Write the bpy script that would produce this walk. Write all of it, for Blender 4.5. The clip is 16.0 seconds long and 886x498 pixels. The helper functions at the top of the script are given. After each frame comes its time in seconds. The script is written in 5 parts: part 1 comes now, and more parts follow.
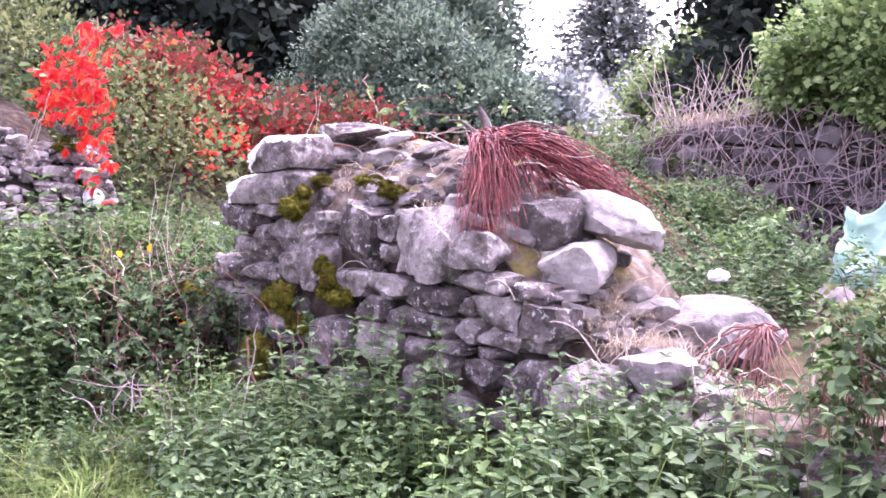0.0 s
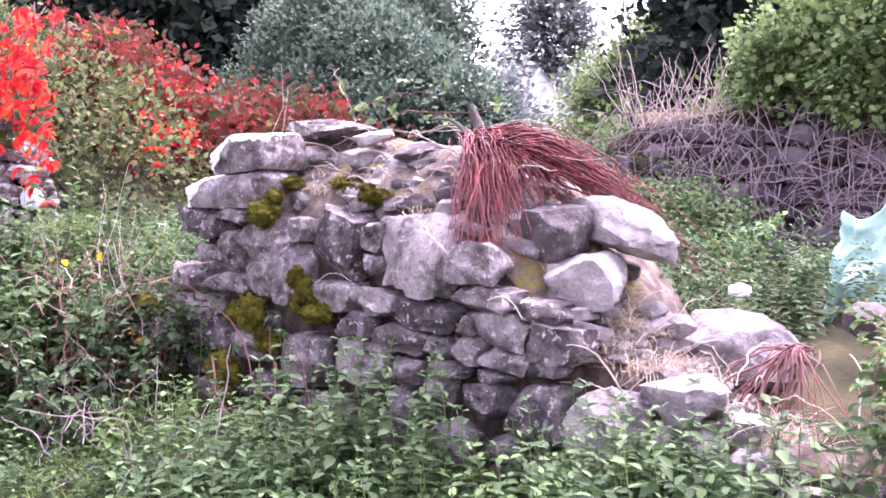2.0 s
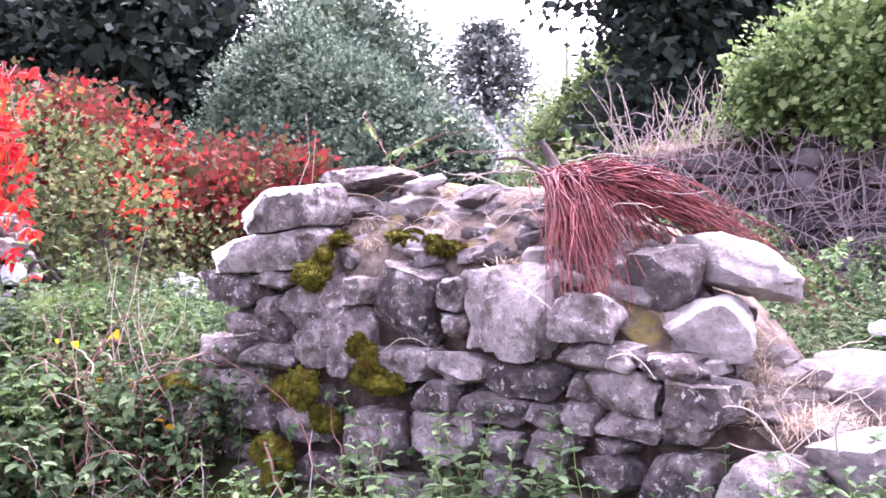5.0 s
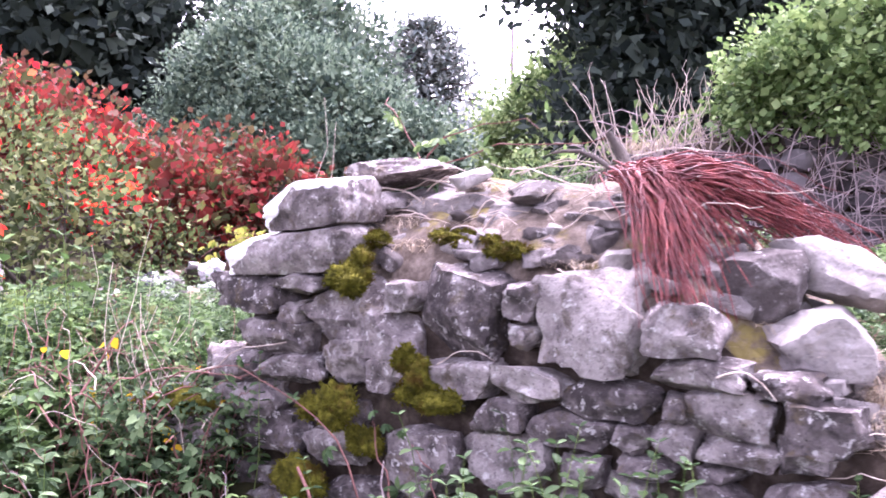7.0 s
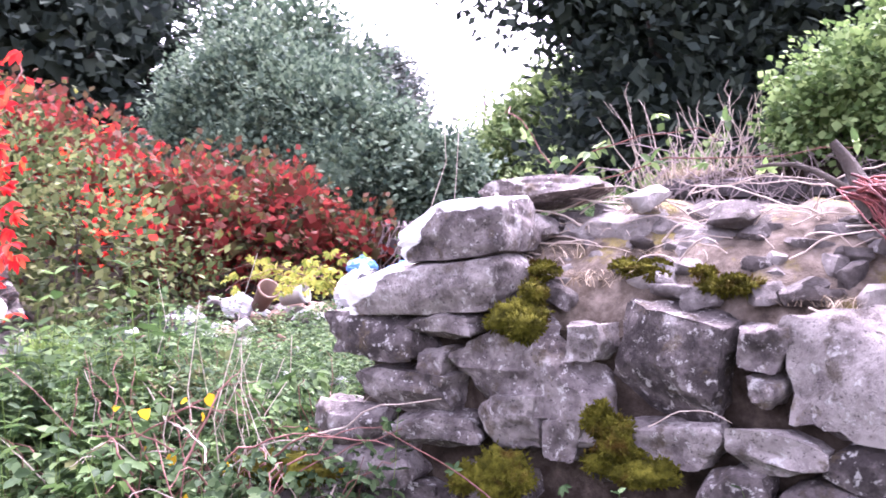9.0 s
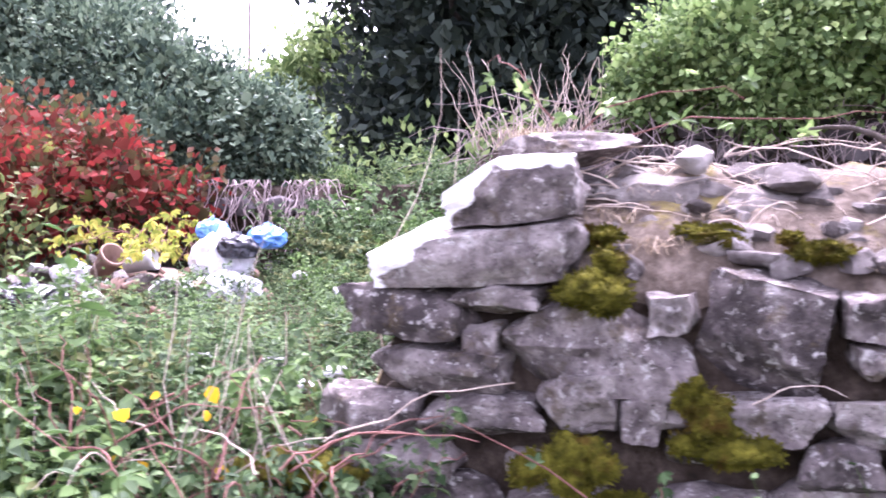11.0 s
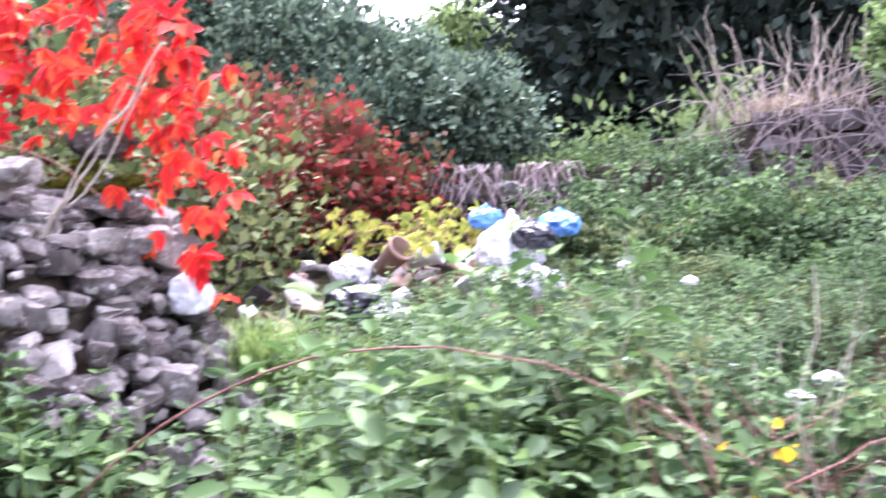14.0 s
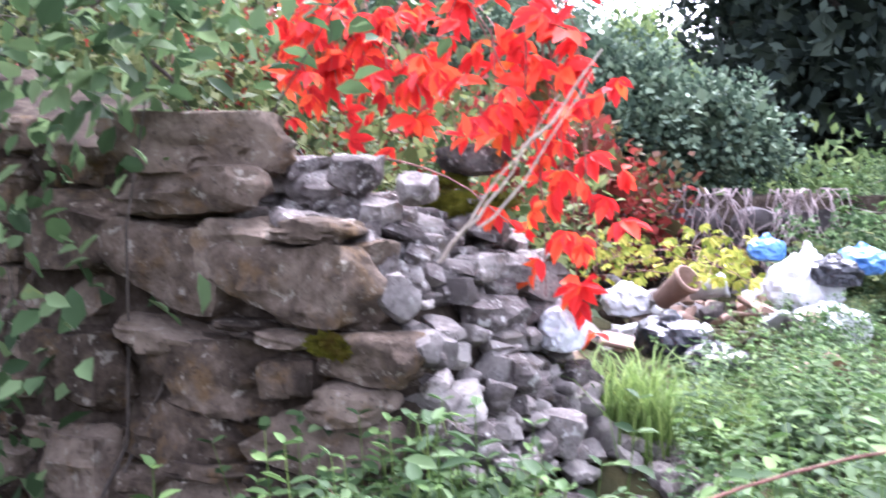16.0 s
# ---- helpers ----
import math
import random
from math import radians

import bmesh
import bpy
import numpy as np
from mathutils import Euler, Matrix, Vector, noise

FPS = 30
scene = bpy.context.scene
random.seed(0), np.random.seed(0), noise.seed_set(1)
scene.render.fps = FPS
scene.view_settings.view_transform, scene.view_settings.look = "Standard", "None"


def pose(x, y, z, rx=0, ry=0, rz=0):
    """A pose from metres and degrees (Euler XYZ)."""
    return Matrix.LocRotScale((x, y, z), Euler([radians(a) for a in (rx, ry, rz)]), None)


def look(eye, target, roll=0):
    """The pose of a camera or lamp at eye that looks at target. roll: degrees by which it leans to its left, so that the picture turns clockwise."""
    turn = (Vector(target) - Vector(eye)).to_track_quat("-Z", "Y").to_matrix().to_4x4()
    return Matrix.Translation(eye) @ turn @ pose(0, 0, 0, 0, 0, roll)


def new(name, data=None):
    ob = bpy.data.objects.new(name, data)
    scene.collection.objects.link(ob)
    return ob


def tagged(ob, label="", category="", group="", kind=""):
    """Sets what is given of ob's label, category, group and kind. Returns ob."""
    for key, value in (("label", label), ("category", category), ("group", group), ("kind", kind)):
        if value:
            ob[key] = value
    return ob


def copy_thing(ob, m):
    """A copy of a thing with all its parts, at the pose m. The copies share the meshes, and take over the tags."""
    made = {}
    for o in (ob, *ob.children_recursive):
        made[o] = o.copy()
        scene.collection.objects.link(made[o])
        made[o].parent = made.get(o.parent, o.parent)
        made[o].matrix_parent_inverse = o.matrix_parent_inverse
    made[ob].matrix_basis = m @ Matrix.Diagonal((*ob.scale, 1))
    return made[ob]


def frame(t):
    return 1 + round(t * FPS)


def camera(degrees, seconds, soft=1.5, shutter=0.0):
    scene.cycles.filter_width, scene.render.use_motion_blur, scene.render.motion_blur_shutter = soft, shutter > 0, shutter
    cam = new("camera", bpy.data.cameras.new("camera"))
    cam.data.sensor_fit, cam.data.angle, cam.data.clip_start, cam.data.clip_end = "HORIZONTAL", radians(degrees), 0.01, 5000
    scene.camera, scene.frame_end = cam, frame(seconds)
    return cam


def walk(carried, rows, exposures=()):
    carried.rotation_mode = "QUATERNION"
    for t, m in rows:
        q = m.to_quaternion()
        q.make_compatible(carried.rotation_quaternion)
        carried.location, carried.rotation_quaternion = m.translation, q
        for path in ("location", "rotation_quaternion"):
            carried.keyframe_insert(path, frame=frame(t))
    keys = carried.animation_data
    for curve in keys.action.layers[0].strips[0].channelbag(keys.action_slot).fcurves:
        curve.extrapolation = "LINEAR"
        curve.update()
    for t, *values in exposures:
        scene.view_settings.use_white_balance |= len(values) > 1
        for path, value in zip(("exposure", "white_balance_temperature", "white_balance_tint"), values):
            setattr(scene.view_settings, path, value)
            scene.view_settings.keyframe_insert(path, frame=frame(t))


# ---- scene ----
cam = camera(50.7, 16.0, soft=1.7, shutter=0.5)
METRES, EYE, TILT, LEAN, TURN = 5.5, 1.5, -5.0, -3.0, 0.0
ROWS = [
    (0.0, 0.0, 0.0, 0.0, 0.0, 0.0, -0.0),
    (0.5, -0.0104, 0.011, -0.0006, -1.22, -0.1, -0.06),
    (1.0, -0.0194, 0.0271, 0.0008, -2.23, -0.11, -0.06),
    (1.5, -0.0272, 0.0457, 0.0055, -3.0, -0.16, 0.02),
    (2.0, -0.0341, 0.0629, 0.0114, -3.7, -0.36, 0.15),
    (2.5, -0.045, 0.0833, 0.0143, -4.37, -0.62, 0.74),
    (3.0, -0.0625, 0.1017, 0.0154, -4.79, 0.26, 1.59),
    (3.5, -0.081, 0.1148, 0.0177, -4.71, 2.78, 2.19),
    (4.0, -0.0931, 0.1265, 0.0177, -4.77, 2.17, 2.95),
    (6.5, -0.1569, 0.1868, 0.0268, -10.98, 2.69, 3.75),
    (7.0, -0.1783, 0.2157, 0.0298, -11.44, 1.9, 3.37),
    (7.5, -0.2042, 0.245, 0.0302, -12.1, 1.64, 2.97),
    (8.0, -0.2253, 0.2777, 0.0339, -12.14, 2.21, 2.97),
    (8.5, -0.2466, 0.3104, 0.0386, -12.24, 3.8, 3.3),
    (11.0, -0.3824, 0.4515, 0.0567, -30.18, 0.07, 4.19),
    (11.5, -0.4123, 0.4808, 0.0623, -27.96, -0.35, 4.48),
    (12.0, -0.4347, 0.5029, 0.0674, -26.88, 0.48, 4.91),
    (12.5, -0.4683, 0.5358, 0.0697, -30.16, 1.52, 5.26),
    (13.0, -0.4915, 0.5686, 0.0738, -32.51, 1.22, 5.63),
    (13.5, -0.5081, 0.6065, 0.0749, -30.66, 0.71, 6.28),
    (14.0, -0.5334, 0.6422, 0.0761, -25.67, -0.28, 5.96),
    (14.5, -0.5655, 0.6757, 0.0739, -23.38, -1.75, 5.3),
    (15.0, -0.6049, 0.7054, 0.0774, -23.48, -2.39, 4.0),
    (15.5, -0.6246, 0.7344, 0.086, -21.45, -0.73, 3.03),
    (16.0, -0.6354, 0.7423, 0.0973, -17.82, 1.11, 3.01),
]
walk(cam, [(t, pose(0, 0, EYE, TILT, LEAN, TURN) @ pose(METRES * x, METRES * y, METRES * z, 90 + pitch, roll, yaw)) for t, x, y, z, yaw, pitch, roll in ROWS],
     exposures=[(0.0, 3.3, 5850, 50), (4.0, 3.4, 5850, 50), (7.0, 3.5, 5820, 46), (10.0, 3.48, 5800, 43), (12.5, 3.46, 5750, 38), (16.0, 3.4, 5600, 26)])

# ---- world and light ----
world = bpy.data.worlds.new("sky")
scene.world = world
world.use_nodes = True
wn, wl = world.node_tree.nodes, world.node_tree.links
sky = wn.new("ShaderNodeTexSky")
sky.sky_type, sky.sun_disc = "NISHITA", False
sky.sun_elevation, sky.sun_rotation = radians(54), radians(30)
sky.air_density, sky.dust_density, sky.ozone_density = 1.0, 6.0, 1.0
veil = wn.new("ShaderNodeHueSaturation")
veil.inputs["Saturation"].default_value = 0.22
wl.new(sky.outputs["Color"], veil.inputs["Color"])
wl.new(veil.outputs["Color"], wn["Background"].inputs["Color"])
wn["Background"].inputs["Strength"].default_value = 0.15
sun_data = bpy.data.lights.new("sun", "SUN")
sun_data.energy, sun_data.angle, sun_data.color = 0.66, radians(35), (1.0, 0.96, 0.93)
sun = new("sun", sun_data)
sun.matrix_world = look((2.5, 3, 13), (0, 0, 0))

# ---- wall coordinates: s runs along the ruined wall, w back from the path, z up ----
Q = math.sqrt(0.5)


def P(s, w, z):
    return Vector(((w - s) * Q, (w + s) * Q, z))


def put(s, w, z, turn=0.0, size=(1, 1, 1), lean=(0, 0)):
    if isinstance(size, (int, float)):
        size = (size, size, size)
    return Matrix.Translation(P(s, w, z)) @ pose(0, 0, 0, lean[0], lean[1], -45 + turn) @ Matrix.Diagonal((*size, 1))


rng = np.random.default_rng(7)
FACE = 2.52          # the front of the wall


# ---- materials ----
def ramp_material(name, stops, scale=6.0, detail=8.0, rough=0.85, bump=0.3, spots=None, island=0.0, leaf=0.0, bump_scale=None, gloss=0.5, soil=None):
    """stops: (position, colour). spots: (scale, low, high, colour, strength). island: variation from piece to piece."""
    mat = bpy.data.materials.new(name)
    mat.use_nodes = True
    n, l = mat.node_tree.nodes, mat.node_tree.links
    bsdf = n["Principled BSDF"]
    bsdf.inputs["Roughness"].default_value = rough
    bsdf.inputs["Specular IOR Level"].default_value = gloss
    where = n.new("ShaderNodeTexCoord")
    geo = n.new("ShaderNodeNewGeometry")
    grain = n.new("ShaderNodeTexNoise")
    grain.inputs["Scale"].default_value, grain.inputs["Detail"].default_value = scale, detail
    grain.inputs["Roughness"].default_value = 0.65
    l.new(geo.outputs["Position"], grain.inputs["Vector"])
    value = grain.outputs["Fac"]
    if island:
        mix = n.new("ShaderNodeMix")
        mix.inputs[0].default_value = island
        l.new(value, mix.inputs[2])
        if leaf:
            l.new(geo.outputs["Random Per Island"], mix.inputs[3])
        else:
            info = n.new("ShaderNodeObjectInfo")
            l.new(info.outputs["Random"], mix.inputs[3])
        value = mix.outputs[0]
    ramp = n.new("ShaderNodeValToRGB")
    while len(ramp.color_ramp.elements) < len(stops):
        ramp.color_ramp.elements.new(0.5)
    for e, (p, c) in zip(ramp.color_ramp.elements, stops):
        e.position, e.color = p, (*c, 1)
    l.new(value, ramp.inputs["Fac"])
    colour = ramp.outputs["Color"]
    for sc, lo, hi, c, amount in spots or ():
        blot = n.new("ShaderNodeTexNoise")
        blot.inputs["Scale"].default_value, blot.inputs["Detail"].default_value = sc, 6
        blot.inputs["Roughness"].default_value = 0.7
        l.new(geo.outputs["Position"], blot.inputs["Vector"])
        gate = n.new("ShaderNodeMapRange")
        gate.inputs[1].default_value, gate.inputs[2].default_value, gate.inputs[4].default_value = lo, hi, amount
        l.new(blot.outputs["Fac"], gate.inputs[0])
        over = n.new("ShaderNodeMix")
        over.data_type = "RGBA"
        over.inputs[7].default_value = (*c, 1)
        l.new(gate.outputs[0], over.inputs[0])
        l.new(colour, over.inputs[6])
        colour = over.outputs[2]
    l.new(colour, bsdf.inputs["Base Color"])
    if bump:
        fine = n.new("ShaderNodeTexNoise")
        fine.inputs["Scale"].default_value, fine.inputs["Detail"].default_value = bump_scale or scale * 4, 10
        fine.inputs["Roughness"].default_value = 0.7
        l.new(geo.outputs["Position"], fine.inputs["Vector"])
        bp = n.new("ShaderNodeBump")
        bp.inputs["Strength"].default_value, bp.inputs["Distance"].default_value = bump, 0.02
        l.new(fine.outputs["Fac"], bp.inputs["Height"])
        l.new(bp.outputs["Normal"], bsdf.inputs["Normal"])
    if leaf:
        through_leaf = n.new("ShaderNodeBsdfTranslucent")
        l.new(colour, through_leaf.inputs["Color"])
        both = n.new("ShaderNodeMixShader")
        both.inputs[0].default_value = leaf
        l.new(bsdf.outputs[0], both.inputs[1])
        l.new(through_leaf.outputs[0], both.inputs[2])
        l.new(both.outputs[0], n["Material Output"].inputs["Surface"])
    return mat


STONE = ramp_material("limestone", [(0.36, (0.05, 0.042, 0.040)), (0.48, (0.15, 0.128, 0.122)), (0.64, (0.33, 0.295, 0.275))], 13, detail=12, rough=0.95, bump=1.0, bump_scale=38, island=0.22, gloss=0.15,
                      spots=[(34, 0.57, 0.62, (0.5, 0.48, 0.45), 0.85), (12, 0.56, 0.65, (0.12, 0.09, 0.045), 0.6), (6, 0.54, 0.62, (0.055, 0.048, 0.047), 0.55), (85, 0.58, 0.64, (0.022, 0.02, 0.02), 0.75), (7, 0.60, 0.68, (0.55, 0.53, 0.5), 0.5)])
PALE = ramp_material("pale_stone", [(0.35, (0.07, 0.06, 0.056)), (0.5, (0.165, 0.148, 0.140)), (0.66, (0.30, 0.275, 0.255))], 12, detail=12, rough=0.95, bump=0.9, bump_scale=40, island=0.3, gloss=0.15,
                     spots=[(30, 0.59, 0.66, (0.55, 0.53, 0.5), 0.6), (60, 0.58, 0.65, (0.05, 0.045, 0.04), 0.6), (5, 0.55, 0.66, (0.10, 0.085, 0.06), 0.4)])
# brown stone of the second wall, its shade painted in as a darker tone
SHADED_BROWNSTONE = ramp_material("shaded_brown_stone", [(0.36, (0.028, 0.021, 0.016)), (0.5, (0.088, 0.066, 0.05)), (0.66, (0.21, 0.165, 0.13))], 11, detail=12, rough=0.95, bump=1.0, bump_scale=34, island=0.25, gloss=0.12,
                           spots=[(26, 0.58, 0.64, (0.34, 0.31, 0.26), 0.65), (8, 0.55, 0.66, (0.15, 0.09, 0.035), 0.5), (70, 0.58, 0.65, (0.015, 0.013, 0.012), 0.6)])
DARKSTONE = ramp_material("damp_stone", [(0.25, (0.035, 0.03, 0.03)), (0.5, (0.10, 0.088, 0.09)), (0.75, (0.20, 0.18, 0.18))], 5, rough=0.95, bump=0.5, bump_scale=25, island=0.4, gloss=0.2,
                          spots=[(22, 0.58, 0.7, (0.3, 0.29, 0.27), 0.5)])
MOSS = ramp_material("moss", [(0.3, (0.03, 0.03, 0.005)), (0.5, (0.115, 0.11, 0.012)), (0.72, (0.25, 0.235, 0.03))], 30, rough=1.0, bump=1.0, bump_scale=160, gloss=0.1, spots=[(9, 0.52, 0.66, (0.10, 0.045, 0.012), 0.8)])
SOIL = ramp_material("soil", [(0.3, (0.018, 0.013, 0.01)), (0.5, (0.05, 0.038, 0.029)), (0.72, (0.12, 0.095, 0.075))], 14, rough=1.0, bump=0.9, bump_scale=60, gloss=0.1)
RUBBLE_EARTH = ramp_material("dry_rubble_earth", [(0.3, (0.05, 0.038, 0.03)), (0.5, (0.135, 0.108, 0.085)), (0.72, (0.29, 0.24, 0.2))], 16, rough=1.0, bump=1.0, bump_scale=45, gloss=0.1,
                             spots=[(5, 0.54, 0.64, (0.18, 0.15, 0.035), 0.75)])
GROUND = ramp_material("weedy_ground", [(0.3, (0.012, 0.012, 0.006)), (0.5, (0.035, 0.034, 0.015)), (0.72, (0.085, 0.07, 0.035))], 4, rough=1.0, bump=1.0, bump_scale=40, gloss=0.1)


def leaf_material(name, dark, mid, light, odd=None, share=0.06, rough=0.7, trans=0.35, gloss=0.12):
    stops = [(0.15, dark), (0.5, mid), (0.86, light)]
    if odd:
        stops += [(1.0 - share, light), (1.0 - share * 0.6, odd)]
    return ramp_material(name, stops, 5, 3, rough=rough, bump=0.0, island=0.75, leaf=trans, gloss=gloss)


BRAMBLE_LEAF = leaf_material("bramble_leaf", (0.022, 0.042, 0.018), (0.06, 0.104, 0.042), (0.15, 0.215, 0.10), (0.4, 0.3, 0.04), 0.09)
NETTLE_LEAF = leaf_material("nettle_leaf", (0.026, 0.052, 0.02), (0.062, 0.108, 0.042), (0.125, 0.19, 0.078), (0.33, 0.28, 0.1), 0.1, rough=0.6)
GRASS = leaf_material("grass", (0.05, 0.085, 0.02), (0.12, 0.19, 0.05), (0.22, 0.30, 0.09))
DRYGRASS = leaf_material("dry_grass", (0.16, 0.12, 0.08), (0.34, 0.28, 0.2), (0.55, 0.47, 0.36))
BUSH_LEAF = leaf_material("bush_leaf", (0.034, 0.058, 0.042), (0.09, 0.135, 0.088), (0.2, 0.265, 0.17), rough=0.65, gloss=0.12, trans=0.25)
FRESH_LEAF = leaf_material("fresh_leaf", (0.03, 0.06, 0.018), (0.075, 0.135, 0.04), (0.15, 0.23, 0.08), (0.4, 0.36, 0.06), 0.08, rough=0.65)
OLIVE_LEAF = leaf_material("olive_leaf", (0.032, 0.05, 0.018), (0.08, 0.102, 0.036), (0.18, 0.20, 0.08), (0.36, 0.08, 0.04), 0.1)
# leaves of the big rear trees, shade included in the dark colour
SHADED_LEAF = leaf_material("shaded_tree_leaf", (0.018, 0.026, 0.022), (0.036, 0.05, 0.040), (0.07, 0.09, 0.066), trans=0.15, gloss=0.05)
# far foliage, distance haze mixed into its pale grey-green
HAZED_LEAF = leaf_material("hazed_far_leaf", (0.10, 0.125, 0.115), (0.18, 0.21, 0.19), (0.3, 0.32, 0.28), trans=0.1)
MID_LEAF = leaf_material("tree_leaf", (0.06, 0.10, 0.035), (0.13, 0.19, 0.07), (0.24, 0.31, 0.12))
IVY_LEAF = leaf_material("ivy_leaf", (0.05, 0.09, 0.03), (0.14, 0.22, 0.07), (0.30, 0.40, 0.16), rough=0.6, gloss=0.2)
YELLOW_LEAF = leaf_material("yellow_leaf", (0.15, 0.2, 0.03), (0.32, 0.34, 0.06), (0.5, 0.45, 0.1))
GOLD_LEAF = leaf_material("golden_leaf", (0.5, 0.3, 0.01), (0.7, 0.45, 0.02), (0.75, 0.52, 0.04))
RED_LEAF = leaf_material("red_creeper_leaf", (0.42, 0.018, 0.02), (0.72, 0.035, 0.03), (0.8, 0.12, 0.04), (0.62, 0.3, 0.04), 0.14, trans=0.4)
DULLRED_LEAF = leaf_material("dull_red_leaf", (0.06, 0.075, 0.028), (0.11, 0.034, 0.024), (0.27, 0.036, 0.032), (0.17, 0.19, 0.05), 0.3)
STEM = ramp_material("brown_stem", [(0.3, (0.09, 0.032, 0.025)), (0.7, (0.23, 0.10, 0.08))], 30, bump=0.3, rough=0.8)
DRYSTEM = ramp_material("dry_stem", [(0.3, (0.26, 0.2, 0.16)), (0.7, (0.58, 0.5, 0.42))], 30, bump=0.3, rough=0.85)
TWIG = ramp_material("grey_twig", [(0.3, (0.16, 0.12, 0.12)), (0.7, (0.42, 0.34, 0.33))], 20, bump=0.3, rough=0.9)
BARK = ramp_material("bark", [(0.3, (0.03, 0.024, 0.02)), (0.7, (0.10, 0.08, 0.065))], 12, bump=0.8, rough=1.0)
ROOT = ramp_material("red_root", [(0.3, (0.03, 0.005, 0.005)), (0.5, (0.12, 0.016, 0.016)), (0.72, (0.32, 0.075, 0.06))], 18, bump=0.4, rough=0.75)


# ---- mesh helpers ----
def mesh_of(name, verts, faces, mat, smooth=True):
    me = bpy.data.meshes.new(name)
    verts = np.asarray(verts, dtype=np.float32)
    faces = np.asarray(faces, dtype=np.int32)
    me.vertices.add(len(verts))
    me.vertices.foreach_set("co", verts.ravel())
    k = faces.shape[1]
    me.loops.add(faces.size)
    me.loops.foreach_set("vertex_index", faces.ravel())
    me.polygons.add(len(faces))
    me.polygons.foreach_set("loop_start", np.arange(0, faces.size, k, dtype=np.int32))
    me.polygons.foreach_set("use_smooth", np.full(len(faces), smooth))
    me.materials.append(mat)
    me.update(calc_edges=True)
    me.validate()
    return me


def unit(v):
    return v / np.maximum(np.linalg.norm(v, axis=-1, keepdims=True), 1e-6)


def leaves(base, way, up, length, width):
    """Folded, drooping leaves of two quads each."""
    n = len(base)
    way = unit(way)
    side = unit(np.cross(way, up))
    up = np.cross(side, way)
    L = np.broadcast_to(np.asarray(length, float).reshape(-1, 1), (n, 1))
    W = np.broadcast_to(np.asarray(width, float).reshape(-1, 1), (n, 1))
    v = np.stack([base,
                  base + way * L * 0.32 + side * W * 0.5 + up * W * 0.14,
                  base + way * L * 0.70 + side * W * 0.40 + up * W * 0.08,
                  base + way * L - up * L * 0.14,
                  base + way * L * 0.70 - side * W * 0.40 + up * W * 0.08,
                  base + way * L * 0.32 - side * W * 0.5 + up * W * 0.14], axis=1).reshape(-1, 3)
    i = np.arange(n)[:, None] * 6
    f = np.concatenate([i + np.array([[0, 1, 2, 3]]), i + np.array([[0, 3, 4, 5]])])
    return v, f


def simple_leaves(base, way, up, L, W):
    """Far leaves: a folded diamond each."""
    n = len(base)
    way = unit(way)
    side = unit(np.cross(way, up))
    up = np.cross(side, way)
    L, W = L[:, None], W[:, None]
    v = np.stack([base, base + way * L * 0.5 + side * W * 0.55 + up * W * 0.12, base + way * L, base + way * L * 0.5 - side * W * 0.55 + up * W * 0.12], 1).reshape(-1, 3)
    return v, np.arange(n * 4).reshape(-1, 4)


def tubes(paths, radii, sides=5):
    vs, fs, k = [], [], 0
    ring = np.linspace(0, 2 * np.pi, sides, endpoint=False)
    for path, r in zip(paths, radii):
        path = np.asarray(path, float)
        m = len(path)
        tang = unit(np.gradient(path, axis=0))
        a = unit(np.cross(tang, np.array([0.31, 0.52, 0.79])))
        b = np.cross(tang, a)
        rr = (np.linspace(r, r * 0.35, m) if np.isscalar(r) else np.interp(np.linspace(0, 1, m), np.linspace(0, 1, len(r)), r))[:, None, None]
        vs.append((path[:, None] + rr * (np.cos(ring)[None, :, None] * a[:, None] + np.sin(ring)[None, :, None] * b[:, None])).reshape(-1, 3))
        j = np.arange(m - 1)[:, None] * sides
        o = np.arange(sides)[None]
        q = np.stack([j + o, j + (o + 1) % sides, j + sides + (o + 1) % sides, j + sides + o], axis=-1).reshape(-1, 4)
        fs.append(q + k)
        k += m * sides
    return np.concatenate(vs), np.concatenate(fs)


def wavy(a, b, n=8, sag=0.0, wob=0.05, r=rng):
    """A bent line from a to b."""
    t = np.linspace(0, 1, n)[:, None]
    p = np.asarray(a, float) * (1 - t) + np.asarray(b, float) * t
    p[:, 2:] += sag * 4 * t * (1 - t)
    w = np.cumsum(r.normal(size=(n, 3)), axis=0)
    w -= w[0] * (1 - t) + w[-1] * t
    return p + w * wob * np.linalg.norm(np.asarray(b, float) - np.asarray(a, float)) / n ** 0.5 * 0.6


def part(name, me, parent, m=None):
    ob = new(name, me)
    ob.parent = parent
    if m is not None:
        ob.matrix_basis = m
    return ob


def thing(name, label, category, parts, m=None, group="", kind=""):
    """An Empty with its parts: (name, mesh)."""
    ob = new(name)
    ob.empty_display_size = 0.1
    for pn, me in parts:
        part(pn, me, ob)
    if m is not None:
        ob.matrix_basis = m
    return tagged(ob, label, category, group, kind)


# ---- ground ----
def step(a, b, x):
    t = np.clip((x - a) / (b - a), 0, 1)
    return t * t * (3 - 2 * t)


def ground_z(s, w):
    s, w = np.asarray(s, float), np.asarray(w, float)
    ramp = step(1.7, 3.0, w) * 0.72
    behind = step(2.9, 5.0, w) * 0.16
    rise = step(8.5, 40, w) * 2.2
    heap = 0.2 * np.exp(-((s - 6.27) / 0.22) ** 2) * step(1.6, 2.5, w) * (1 - step(2.9, 3.6, w))
    return heap + 0.02 * np.sin(s * 2.1 + w) + 0.03 * np.sin(w * 2.7 - s) + ramp + behind + rise


